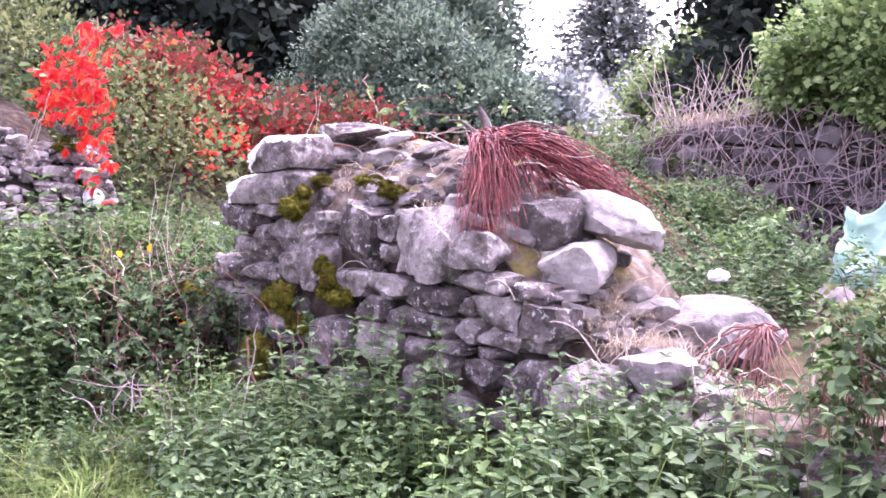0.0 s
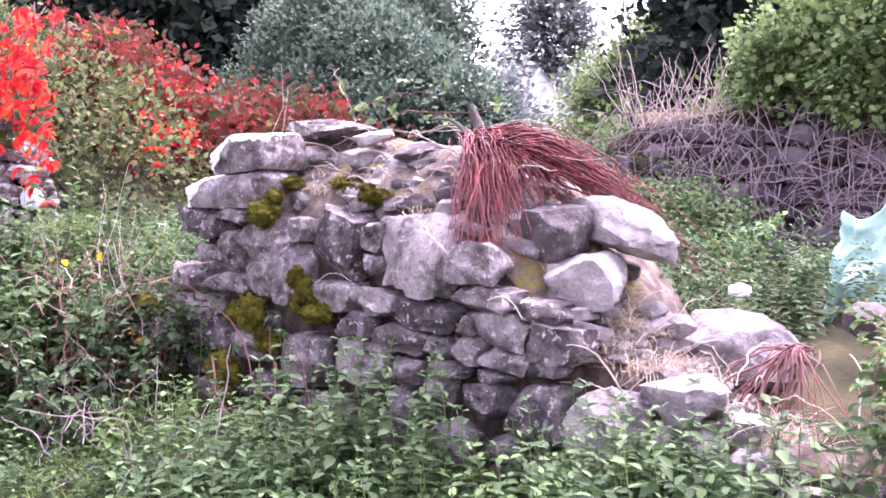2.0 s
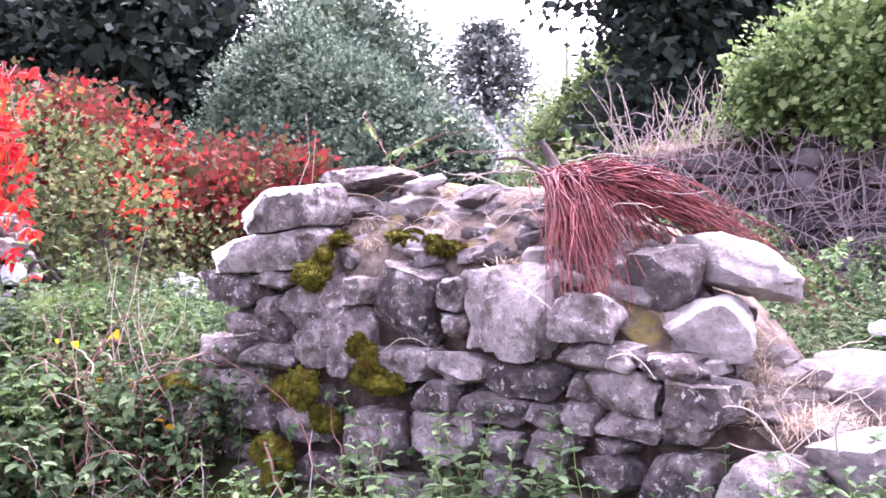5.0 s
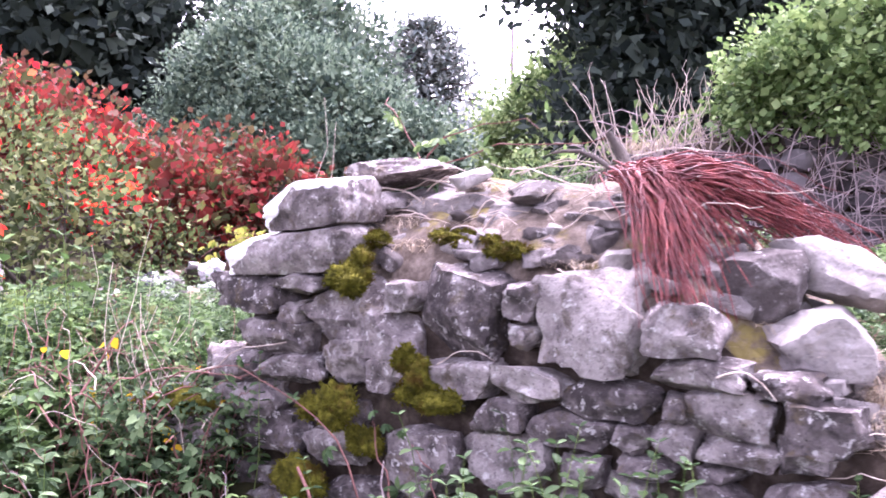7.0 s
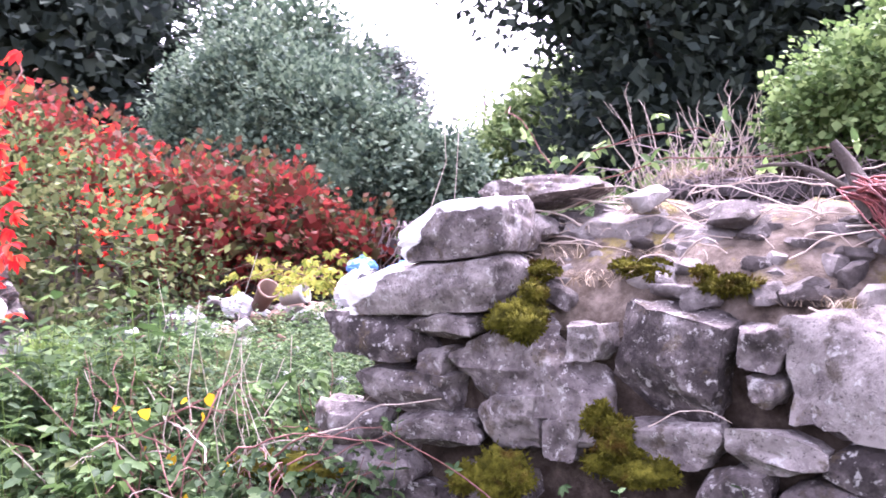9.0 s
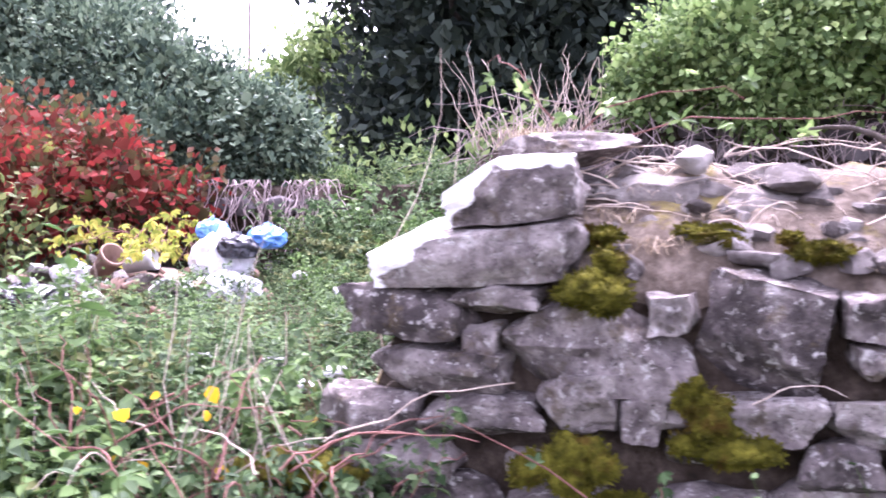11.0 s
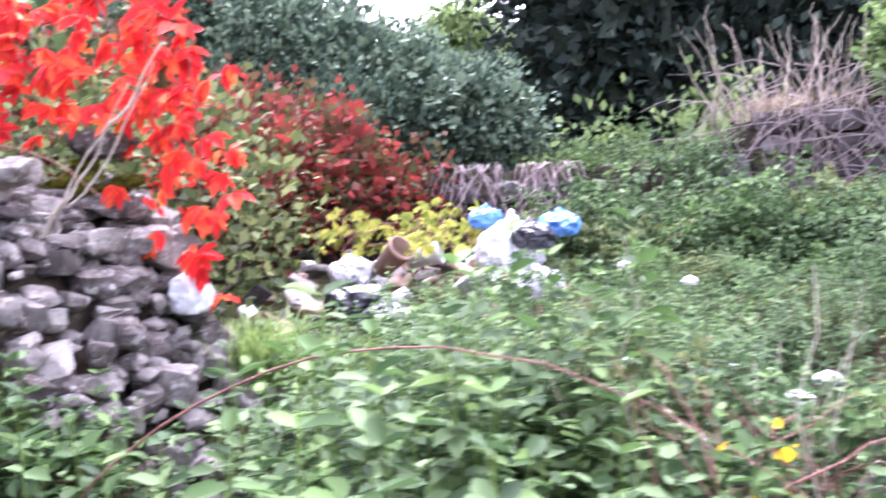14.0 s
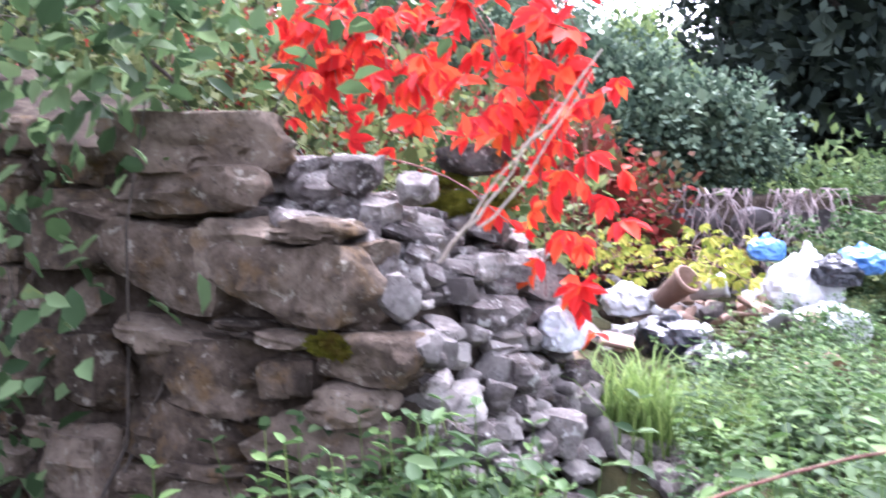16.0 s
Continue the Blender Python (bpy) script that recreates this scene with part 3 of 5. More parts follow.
# fallen rubble in the breach
def rubble_heap():
    v, f, k = [], [], 0
    for _ in range(230):
        me = (PALE_CHIPS if rng.random() < 0.65 else CHIPS)[int(rng.integers(8))]
        s = rng.normal(6.1, 0.14)
        w = rng.uniform(1.5, 3.1)
        size = 0.03 + 0.1 * rng.random() ** 2
        z = float(ground_z(s, w)) + 0.02
        m = put(s, w, z, rng.uniform(0, 360), 1, (rng.uniform(-40, 40), rng.uniform(-40, 40))) @ Matrix.Diagonal((size, size * rng.uniform(0.6, 1), size * rng.uniform(0.4, 0.8), 1))
        yield me, m


heap = tagged(new("rubble_heap"), "heap of small pale broken stones spilling from the breach", "rubble", kind="stuff")
for me, m in rubble_heap():
    part("stone", me, heap, m)
for _ in range(80):
    s, w, size = rng.uniform(5.6, 6.25), rng.uniform(1.1, 2.2), rng.uniform(0.03, 0.10)
    part("stone", PALE_CHIPS[int(rng.integers(8))], heap, put(s, w, float(ground_z(s, w)) + size * 0.2, rng.uniform(0, 360), 1, (rng.uniform(-30, 30), rng.uniform(-30, 30))) @ Matrix.Diagonal((size, size * 0.8, size * 0.6, 1)))
loose(CAPBLOCK[2], 6.20, 2.68, .93, .17, .16, .12, 20, (0, 12), "smooth grey stone on the rubble", "fallen stones")
for s, w, size in [(6.02, 2.4, .12), (6.1, 2.35, .14), (5.98, 2.25, .14), (6.15, 2.3, .08), (5.96, 2.15, .15), (5.85, 2.1, .08), (6.28, 2.78, .15), (6.2, 2.95, .1), (6.15, 2.85, .08)]:
    loose(PALE_BLOCKS[int(rng.integers(6))], s, w, float(ground_z(s, w)) + 0.09, size, size * 0.8, size * 0.7, rng.uniform(0, 90), (10, 8), "pale broken stone fallen from the wall", "fallen stones")

# ---- back wall ----
sections = []
for s in np.arange(-6, 14.1, 0.3):
    hi = float(np.interp(s, [-6, 3.5, 4.6, 5.2, 6.2, 8, 14], [2.25, 2.2, 2.0, 1.62, 1.6, 1.5, 1.5]))
    f = float(np.interp(s, [4.5, 6], [7.8, 7.2]))
    sections.append((s, [(f, 0.3), (f, hi * 0.7), (f + 0.01, hi), (f + 0.3, hi + 0.04), (f + 0.6, hi), (f + 0.62, 0.3)]))
back_wall = strip("wall_back", sections, SOIL, "tall dark rubble wall overgrown with grey vines")
for z in np.arange(0.8, 2.2, 0.16):
    for s in np.arange(1.6, 8.2, 0.27):
        hi = float(np.interp(s, [1.6, 3.5, 4.6, 5.2, 6.2, 8], [2.2, 2.2, 2.0, 1.62, 1.6, 1.5]))
        if z > hi - 0.08 or rng.random() < (0.12 if s < 5.0 else 0.6):
            continue
        f = float(np.interp(s, [4.5, 6], [7.8, 7.2]))
        lay(back_wall, DARK_BLOCKS, s + rng.uniform(-0.06, 0.06), f - rng.uniform(0.06, 0.13), z, rng.uniform(0.18, 0.32), rng.uniform(0.12, 0.17), 0.2, rng.uniform(-5, 5), rng.uniform(-5, 5))


# ---- plants ----
def local(p):
    """Wall coordinates (s, w, z) to world, for arrays."""
    p = np.asarray(p, float)
    return np.stack([(p[..., 1] - p[..., 0]) * Q, (p[..., 1] + p[..., 0]) * Q, p[..., 2]], -1)


def sprays(paths, per, size, r, spread=0.09, three=True, droop=0.25, ratio=0.62, start=0.15):
    """Leaves in threes along stems."""
    base, way, up, L = [], [], [], []
    for path in paths:
        path = np.asarray(path)
        for t in np.linspace(start, 1, per):
            x = t * (len(path) - 1)
            i = min(int(x), len(path) - 2)
            p = path[i] + (path[i + 1] - path[i]) * (x - i)
            out = unit(r.normal(size=3) * np.array([1, 1, 0.35]))
            p2 = p + out * spread * r.uniform(0.4, 1.2) + np.array([0, 0, r.uniform(-0.01, 0.05)])
            n = unit(np.array([0, 0, 1.0]) + r.normal(size=3) * 0.45)
            k = size * r.uniform(0.65, 1.25)
            turns = (-1.15, 0, 1.15) if three else (0,)
            side = unit(np.cross(out, n))
            for a in turns:
                d = out * math.cos(a) + side * math.sin(a) - np.array([0, 0, droop * r.uniform(0.2, 1.6)])
                base.append(p2), way.append(d), up.append(n + r.normal(size=3) * 0.15), L.append(k * (1.0 if a == 0 else 0.85))
    L = np.array(L)
    return leaves(np.array(base), np.array(way), np.array(up), L, L * ratio)


def bramble_parts(seed, high=0.85, canes=8, reach=0.5, size=0.062, mat=None):
    r = np.random.default_rng(seed)
    paths = []
    for i in range(canes):
        a = r.uniform(0, 2 * np.pi)
        tip = np.array([math.cos(a), math.sin(a), 0]) * reach * r.uniform(0.4, 1.1)
        tip[2] = high * r.uniform(0.45, 0.95)
        paths.append(wavy((r.normal() * 0.05, r.normal() * 0.05, -0.05), tip, 7, high * r.uniform(0.1, 0.35), 0.12, r))
    v, f = tubes(paths, [0.0045] * canes, 3)
    lv, lf = sprays(paths, 18, size, r)
    return [("stem", mesh_of("stem", v, f, STEM)), ("foliage", mesh_of("foliage", lv, lf, mat or BRAMBLE_LEAF))]


def nettle_parts(seed, high=0.8, stems=9, reach=0.32, size=0.10, mat=None):
    r = np.random.default_rng(seed)
    paths, base, way, up, L = [], [], [], [], []
    for i in range(stems):
        foot = np.array([*r.normal(size=2) * reach * 0.5, -0.05])
        top = foot + np.array([*r.normal(size=2) * 0.1, high * r.uniform(0.65, 1.1)])
        path = wavy(foot, top, 8, 0, 0.06, r)
        paths.append(path)
        n = 13
        for k in range(n):
            t = 0.18 + 0.82 * k / (n - 1)
            x = t * 7
            j = min(int(x), 6)
            p = path[j] + (path[j + 1] - path[j]) * (x - j)
            a = (k % 2) * np.pi / 2 + r.normal() * 0.3
            for q in (0, np.pi):
                d = np.array([math.cos(a + q), math.sin(a + q), r.uniform(-0.35, 0.25) + 0.5 * (t > 0.92)])
                base.append(p), way.append(d), up.append(np.array([0, 0, 1.0]) + r.normal(size=3) * 0.25), L.append(size * (1.15 - 0.6 * t ** 3) * r.uniform(0.75, 1.15))
    v, f = tubes(paths, [0.004] * stems, 3)
    L = np.array(L)
    lv, lf = leaves(np.array(base), np.array(way), np.array(up), L, L * 0.52)
    return [("stem", mesh_of("stem", v, f, GRASS)), ("foliage", mesh_of("foliage", lv, lf, mat or NETTLE_LEAF))]


def blades(seed, n, high, reach, mat, wide=0.007):
    r = np.random.default_rng(seed)
    a = r.uniform(0, 2 * np.pi, n)
    foot = np.stack([r.normal(size=n) * reach * 0.35, r.normal(size=n) * reach * 0.35, np.full(n, -0.03)], -1)
    out = np.stack([np.cos(a), np.sin(a), np.zeros(n)], -1)
    h = (high * r.uniform(0.5, 1.1, n))[:, None]
    bend = (reach * r.uniform(0.2, 1.6, n))[:, None]
    side = np.stack([-np.sin(a), np.cos(a), np.zeros(n)], -1) * wide * 0.5
    rows = []
    for t, k in ((0, 1), (0.35, 1), (0.7, 0.75), (1.0, 0.1)):
        c = foot + out * bend * t * t + np.array([0, 0, 1.0]) * h * (t - 0.35 * t * t * t)
        rows += [c - side * k, c + side * k]
    v = np.stack(rows, 1).reshape(-1, 3)
    i = np.arange(n)[:, None] * 8
    f = np.concatenate([i + np.array([[j, j + 1, j + 3, j + 2]]) for j in (0, 2, 4)])
    return mesh_of("blades", v, f, mat)


def crown(lobes, count, size, mat, seed, shell=0.55, ratio=0.55, near=False, clump=0.24, core=0.0):
    """Leaves in uneven tufts over overlapping lobes (s, w, z, radius)."""
    r = np.random.default_rng(seed)
    lobes = np.asarray(lobes, float)
    share = lobes[:, 3] ** 2
    which = r.choice(len(lobes), max(count // 14, 1), p=share / share.sum())
    d = unit(r.normal(size=(len(which), 3)))
    rad = lobes[which, 3] * (shell + (1.12 - shell) * r.random(len(which)) ** 0.6)
    tuft = local(lobes[which, :3]) + d * rad[:, None] * np.array([1, 1, 0.92])
    k = 14
    n = len(which) * k
    c = np.repeat(tuft, k, 0) + r.normal(size=(n, 3)) * size * 14 * clump * 0.45
    out = np.repeat(d, k, 0) + r.normal(size=(n, 3)) * 0.7 + np.array([0, 0, 0.15])
    up = np.repeat(d, k, 0) * 0.6 + np.array([0, 0, 0.9]) + r.normal(size=(n, 3)) * 0.5
    L = size * r.uniform(0.6, 1.3, n)
    v, f = (leaves if near else simple_leaves)(c, out, up, L, L * ratio)
    if core:
        # larger shaded sprays inside, that close the crown
        m = int(count * core)
        inner = r.choice(len(lobes), m, p=share / share.sum())
        d2 = unit(r.normal(size=(m, 3)))
        c2 = local(lobes[inner, :3]) + d2 * (lobes[inner, 3] * r.uniform(0.35, 0.86, m))[:, None]
        L2 = size * r.uniform(1.3, 2.1, m)
        v2, f2 = simple_leaves(c2, r.normal(size=(m, 3)), r.normal(size=(m, 3)), L2, L2 * 0.8)
        if not near:
            v, f = np.concatenate([v, v2]), np.concatenate([f, f2 + len(v)])
    return mesh_of("foliage", v, f, mat)


def limbs(foot, lobes, seed, thick=0.06, mat=None, twigs=5):
    r = np.random.default_rng(seed)
    paths, radii = [], []
    foot = local(foot)
    for s, w, z, rad in lobes:
        c = local((s, w, z))
        paths.append(wavy(foot + r.normal(size=3) * thick * 0.4, c, 8, 0, 0.1, r))
        radii.append(thick)
        for _ in range(twigs):
            paths.append(wavy(c, c + unit(r.normal(size=3) + np.array([0, 0, 0.3])) * rad * 0.9, 5, 0, 0.15, r))
            radii.append(thick * 0.3)
    v, f = tubes(paths, radii, 6)
    return mesh_of("limbs", v, f, mat or BARK)


def shrub(name, label, category, lobes, count, size, mat, seed, thick=0.03, foot=None, **kw):
    foot = foot or (lobes[0][0], lobes[0][1], float(ground_z(lobes[0][0], lobes[0][1])) - 0.1)
    return thing(name, label, category, [("trunk", limbs(foot, lobes, seed, thick)), ("foliage", crown(lobes, count, size, mat, seed, **kw))])


# trees and bushes behind
shrub("bush", "dense grey-green evergreen bush on the far wall", "bush",
      [(6.85, 7.8, 2.1, .45), (7.4, 7.9, 2.2, .55), (8.0, 8.0, 2.45, .68), (8.6, 8.1, 2.75, .7), (9.5, 8.3, 3.15, .8), (10.3, 8.5, 2.85, .85), (7.8, 7.5, 1.9, .55), (9.0, 7.8, 2.1, .8), (10.6, 8.4, 2.0, 1.0), (6.6, 7.7, 2.0, .34), (7.2, 7.7, 1.85, .4)], 44000, 0.064, BUSH_LEAF, 1, 0.05, core=0.4, clump=0.15)
shrub("tree", "tall bluish green broadleaf tree behind the bush", "tree",
      [(11.6, 11.5, 3.8, 1.3), (12.4, 11.8, 4.2, 1.4), (11.0, 11.2, 3.0, 1.2), (12.3, 11.5, 2.6, 1.3)], 15000, 0.12, BUSH_LEAF, 2, 0.09, core=0.25, clump=0.2)
shrub("tree", "large dark evergreen tree behind the thicket", "tree",
      [(15.0, 10.0, 4.6, 1.9), (16.8, 10.0, 5.4, 2.2), (14.4, 10.8, 3.0, 1.5), (17.0, 9.4, 3.2, 1.9), (18.5, 9.0, 5.0, 2.2), (15.2, 10.8, 6.2, 1.7), (20, 8, 4, 2.3), (14.6, 11.0, 2.2, 1.3), (16.5, 9.4, 2.0, 1.4)], 22000, 0.20, SHADED_LEAF, 3, 0.2, core=0.6)
shrub("tree", "very large dark tree with spreading low branches", "tree",
      [(7.0, 14.0, 6.3, 2.3), (4.5, 14.2, 6.0, 2.3), (2.0, 14.5, 6.0, 2.4), (9.2, 14.8, 7.2, 1.7), (6.2, 14.2, 3.6, 2.0), (3.6, 14.0, 3.8, 2.0), (7.0, 15.2, 4.6, 1.5), (5, 13.6, 2.4, 1.6), (1.4, 14, 3.6, 2.0), (10.8, 14.8, 7.9, 1.0), (7.4, 14.6, 2.6, 1.4)], 34000, 0.20, SHADED_LEAF, 4, 0.25, core=0.6, foot=(5.5, 14.5, 0.8))
shrub("tree", "young light green tree behind the wall", "tree", [(11.3, 19.7, 4.0, 1.3), (10.2, 19.6, 3.6, 1.3), (12.4, 19.9, 3.2, 1.2), (10.8, 19.6, 4.9, .8), (9.2, 19.5, 3.0, 1.3)], 12000, 0.13, MID_LEAF, 5, 0.05, core=0.4)
shrub("bush", "mixed olive green thicket beyond the far wall", "bush", [(9.0, 12.5, 1.2, .9), (10.5, 14.0, 1.1, 1.1), (6.0, 10.2, 1.3, .8), (5.0, 9.6, 1.6, .8), (12, 16, 1.1, 1.1), (6.8, 9.8, 1.2, .8), (9.4, 17, 2.0, 1.4), (7.6, 17, 2.2, 1.5)], 13000, 0.12, MID_LEAF, 6, 0.04, core=0.3)
shrub("ivy_bush", "bright green mature ivy crowning the far wall", "ivy",
      [(3.35, 7.8, 2.55, .50), (2.8, 7.8, 2.75, .62), (2.1, 7.8, 2.8, .75), (3.6, 7.75, 2.40, .30), (2.7, 7.6, 2.35, .4), (1.2, 7.8, 2.9, .8), (0.2, 7.8, 2.8, .8)], 21000, 0.06, IVY_LEAF, 7, 0.04, ratio=0.8, core=0.4, clump=0.13)


def conifer(s, w, z0, high, wide, seed):
    r = np.random.default_rng(seed)
    foot = local((s, w, z0))
    base, way, paths, radii = [], [], [wavy(foot, foot + np.array([0, 0, high]), 10, 0, 0.02, r)], [0.28]
    for z in np.linspace(0.24, 0.99, 38):
        span = wide * 0.5 * math.sqrt(max(0.02, 1 - ((z - 0.58) / 0.43) ** 2))
        for _ in range(8):
            a = r.uniform(0, 2 * np.pi)
            tip = np.array([math.cos(a), math.sin(a), r.uniform(-0.1, 0.25)]) * span * r.uniform(0.55, 1.1)
            o = foot + np.array([0, 0, z * high])
            paths.append(wavy(o, o + tip, 4, 0, 0.1, r)), radii.append(0.08)
            for t in np.linspace(0.2, 1, 16):
                base.append(o + tip * t + r.normal(size=3) * 0.35)
                way.append(tip / span + r.normal(size=3) * 0.7)
    n = len(base)
    lv, lf = leaves(np.array(base), np.array(way), np.tile([0, 0, 1.0], (n, 1)) + r.normal(size=(n, 3)) * 0.3, r.uniform(0.45, 0.9, n), r.uniform(0.2, 0.4, n))
    v, f = tubes(paths, radii, 5)
    return thing("conifer", "tall hazy grey-green pine standing far off", "tree", [("trunk", mesh_of("trunk", v, f, BARK)), ("foliage", mesh_of("foliage", lv, lf, HAZED_LEAF))])


conifer(46.0, 64.6, 2.5, 14.4, 10.5, 11)
shrub("tree", "hazy olive tree far beyond the wall", "tree", [(18.5, 32, 4.0, 2.0), (15.5, 32, 4.6, 2.2), (28.5, 31, 2.9, 1.9), (31, 31, 3.2, 2.2), (12.5, 30, 4.6, 2.4)], 11000, 0.3, HAZED_LEAF, 12, 0.2, core=0.5)
shrub("tree", "rounded far tree on the skyline", "tree", [(34, 33, 4.5, 3.0), (39, 30, 4.5, 3.0), (30, 37, 4.2, 2.5)], 7000, 0.4, HAZED_LEAF, 13, 0.2, core=0.5)

# overgrown thickets around the breach
shrub("red_bush", "thicket of dull red and green autumn creeper", "creeper",
      [(7.7, 5.4, 1.55, .55), (8.5, 5.1, 1.9, .62), (7.4, 6.3, 1.6, .5), (9.2, 4.8, 2.1, .7), (8.0, 6.2, 1.7, .6), (9.9, 5.2, 2.0, .8), (7.2, 6.9, 1.4, .4)], 11000, 0.075, DULLRED_LEAF, 14, 0.02, ratio=0.7, clump=0.16, core=0.25)
shrub("creeper_bush", "scarlet creeper over a green thicket", "creeper", [(8.9, 4.6, 2.25, .34), (7.9, 5.0, 1.95, .26), (9.5, 4.5, 2.0, .3), (7.5, 4.6, 1.5, .26)], 500, 0.085, RED_LEAF, 15, 0.02)
shrub("bush", "yellowing green thicket of bramble and briar", "bush",
      [(7.1, 4.0, 1.45, .5), (7.9, 3.9, 1.75, .6), (8.6, 3.5, 2.0, .7), (7.3, 3.3, 1.5, .4), (9.2, 3.5, 2.3, .7), (8.2, 3.0, 2.2, .5), (7.3, 4.9, 1.15, .35)], 11000, 0.065, OLIVE_LEAF, 16, 0.02)
shrub("sapling", "leafy green sapling leaning over the wall", "shrub",
      [(7.3, 1.95, 1.25, .26), (7.25, 1.95, 1.85, .32), (7.5, 1.9, .7, .3), (6.95, 2.1, 1.98, .26), (7.3, 1.85, .4, .26), (6.7, 2.4, 1.98, .18)], 1300, 0.075, BRAMBLE_LEAF, 17, 0.006, clump=0.2, near=True)


# unseen canopy, added to keep light off the second wall's face
shrub("tree", "leafy green tree added out of view beside the path to shade the wall", "tree",
      [(8.3, 1.5, 2.5, .5), (8.9, 1.2, 2.9, .7), (8.6, 2.0, 3.0, .6), (9.3, 1.9, 2.3, .6), (8.2, 1.3, 3.3, .6), (7.7, 1.5, 3.2, .5)], 4000, 0.08, BRAMBLE_LEAF, 18, 0.03, foot=(9.1, 1.6, 0.0))


# scarlet creeper hanging over the second wall
def creeper(name, label, strands, mat, size, per, seed):
    r = np.random.default_rng(seed)
    paths = [wavy(local(a), local(b), 9, sag, 0.15, r) for a, b, sag in strands]
    v, f = tubes(paths, [0.004] * len(paths), 4)
    base, way, up, L = [], [], [], []
    for path in paths:
        for t in np.linspace(0.05, 1, per):
            x = t * 8
            i = min(int(x), 7)
            c = path[i] + (path[i + 1] - path[i]) * (x - i) + r.normal(size=3) * 0.05
            out = unit(r.normal(size=3) + np.array([-0.5, -0.7, -0.1]))
            n = unit(np.array([-0.5, -0.5, 0.6]) + r.normal(size=3) * 0.3)
            side = unit(np.cross(out, n))
            k = size * r.uniform(0.6, 1.15)
            for a in (-1.5, -0.75, 0, 0.75, 1.5):
                base.append(c), way.append(out * math.cos(a) + side * math.sin(a) + np.array([0, 0, -0.55])), up.append(n + r.normal(size=3) * 0.25), L.append(k * (1 - 0.2 * abs(a)))
    L = np.array(L)
    lv, lf = leaves(np.array(base), np.array(way), np.array(up), L, L * 0.42)
    return thing(name, label, "creeper", [("stem", mesh_of("stem", v, f, STEM)), ("foliage", mesh_of("foliage", lv, lf, mat))])


strands = []
for i in range(17):
    s = rng.uniform(6.25, 7.3)
    strands.append(((s + 0.15, rng.uniform(2.8, 3.3), rng.uniform(2.0, 2.5)), (s - 0.1, rng.uniform(2.65, 3.0), float(np.interp(s, [6.25, 6.5, 7.3], [1.45, 1.65, 1.75])) + rng.uniform(0, .15)), 0.05))
for s, z in ((6.28, 1.25), (6.22, 1.3), (6.16, 1.22), (6.38, 1.5), (6.3, 1.4), (6.2, 1.45)):
    strands.append(((s + 0.12, 2.9, 2.0), (s, rng.uniform(2.8, 3.0), z), 0.05))
creeper("creeper", "scarlet five-leaved creeper trailing over the wall", strands, RED_LEAF, 0.105, 8, 21)
strands = [((rng.uniform(6.6, 7.6), 3.2, rng.uniform(1.7, 2.5)), (rng.uniform(6.3, 7.4), 2.9, rng.uniform(1.6, 2.4)), 0.1) for _ in range(10)]
creeper("creeper", "green creeper mixed with the scarlet strands", strands, BRAMBLE_LEAF, 0.07, 8, 22)
creeper("creeper", "pale five-leaved creeper climbing the stone face", [((3.2, 2.42, .55), (3.75, 2.30, 1.0), .1), ((3.2, 2.42, .6), (3.3, 2.44, .85), .02), ((3.0, 2.42, .5), (3.15, 2.44, .8), .05)], NETTLE_LEAF, 0.055, 4, 23)
creeper("creeper", "yellow-green creeper over the dumped rubbish", [((rng.uniform(5.9, 7.3), 5.7, 1.1), (rng.uniform(6.0, 7.2), rng.uniform(4.7, 5.7), 1.12 + rng.uniform(0, .1)), .12) for _ in range(15)], YELLOW_LEAF, 0.07, 10, 24)
creeper("creeper", "green vine leaves along the crest of the wall", [((3.6, 3.15, 1.66), (3.1, 3.15, 1.8), .06), ((3.6, 3.15, 1.66), (2.7, 3.15, 1.76), .05), ((3.6, 3.15, 1.66), (3.9, 3.3, 1.95), .1)], IVY_LEAF, 0.055, 5, 25)

# repeated herbs: brambles, nettles and grass
BRAMBLES = [thing("bramble", "green bramble with arching canes and a few yellow leaves", "bramble", bramble_parts(400 + i, 0.8 + 0.1 * (i % 3), 9, 0.42, 0.064 + 0.008 * (i % 2), (None, FRESH_LEAF, None, OLIVE_LEAF, None)[i]), put(0, -60 - i, 0), "brambles") for i in range(5)]
NETTLES = [thing("nettle", "upright stinging nettle with toothed green leaves", "nettle", nettle_parts(500 + i, 0.75 + 0.1 * (i % 3), size=0.082, mat=(None, None, FRESH_LEAF, None, None)[i]), put(0, -60 - i, 0), "nettles") for i in range(5)]
GRASSES = [thing("grass_tuft", "tuft of long green grass", "grass", [("blades", blades(600 + i, 90, 0.4, 0.22, GRASS))], put(0, -60 - i, 0), "grass tufts") for i in range(3)]
DRY = [thing("dry_grass_tuft", "tuft of dry straw-coloured grass", "grass", [("blades", blades(620 + i, 110, 0.2, 0.2, DRYGRASS, 0.004))], put(0, -60 - i, 0), "dry grass tufts") for i in range(3)]
BROADS = [thing("nettle", "tall broad-leaved nettle clump in the breach", "nettle", nettle_parts(540 + i, 0.95 + 0.1 * (i % 2), 12, 0.36, 0.088, (None, FRESH_LEAF, BRAMBLE_LEAF)[i]), put(0, -60 - i, 0), "tall nettles") for i in range(3)]
used = set()


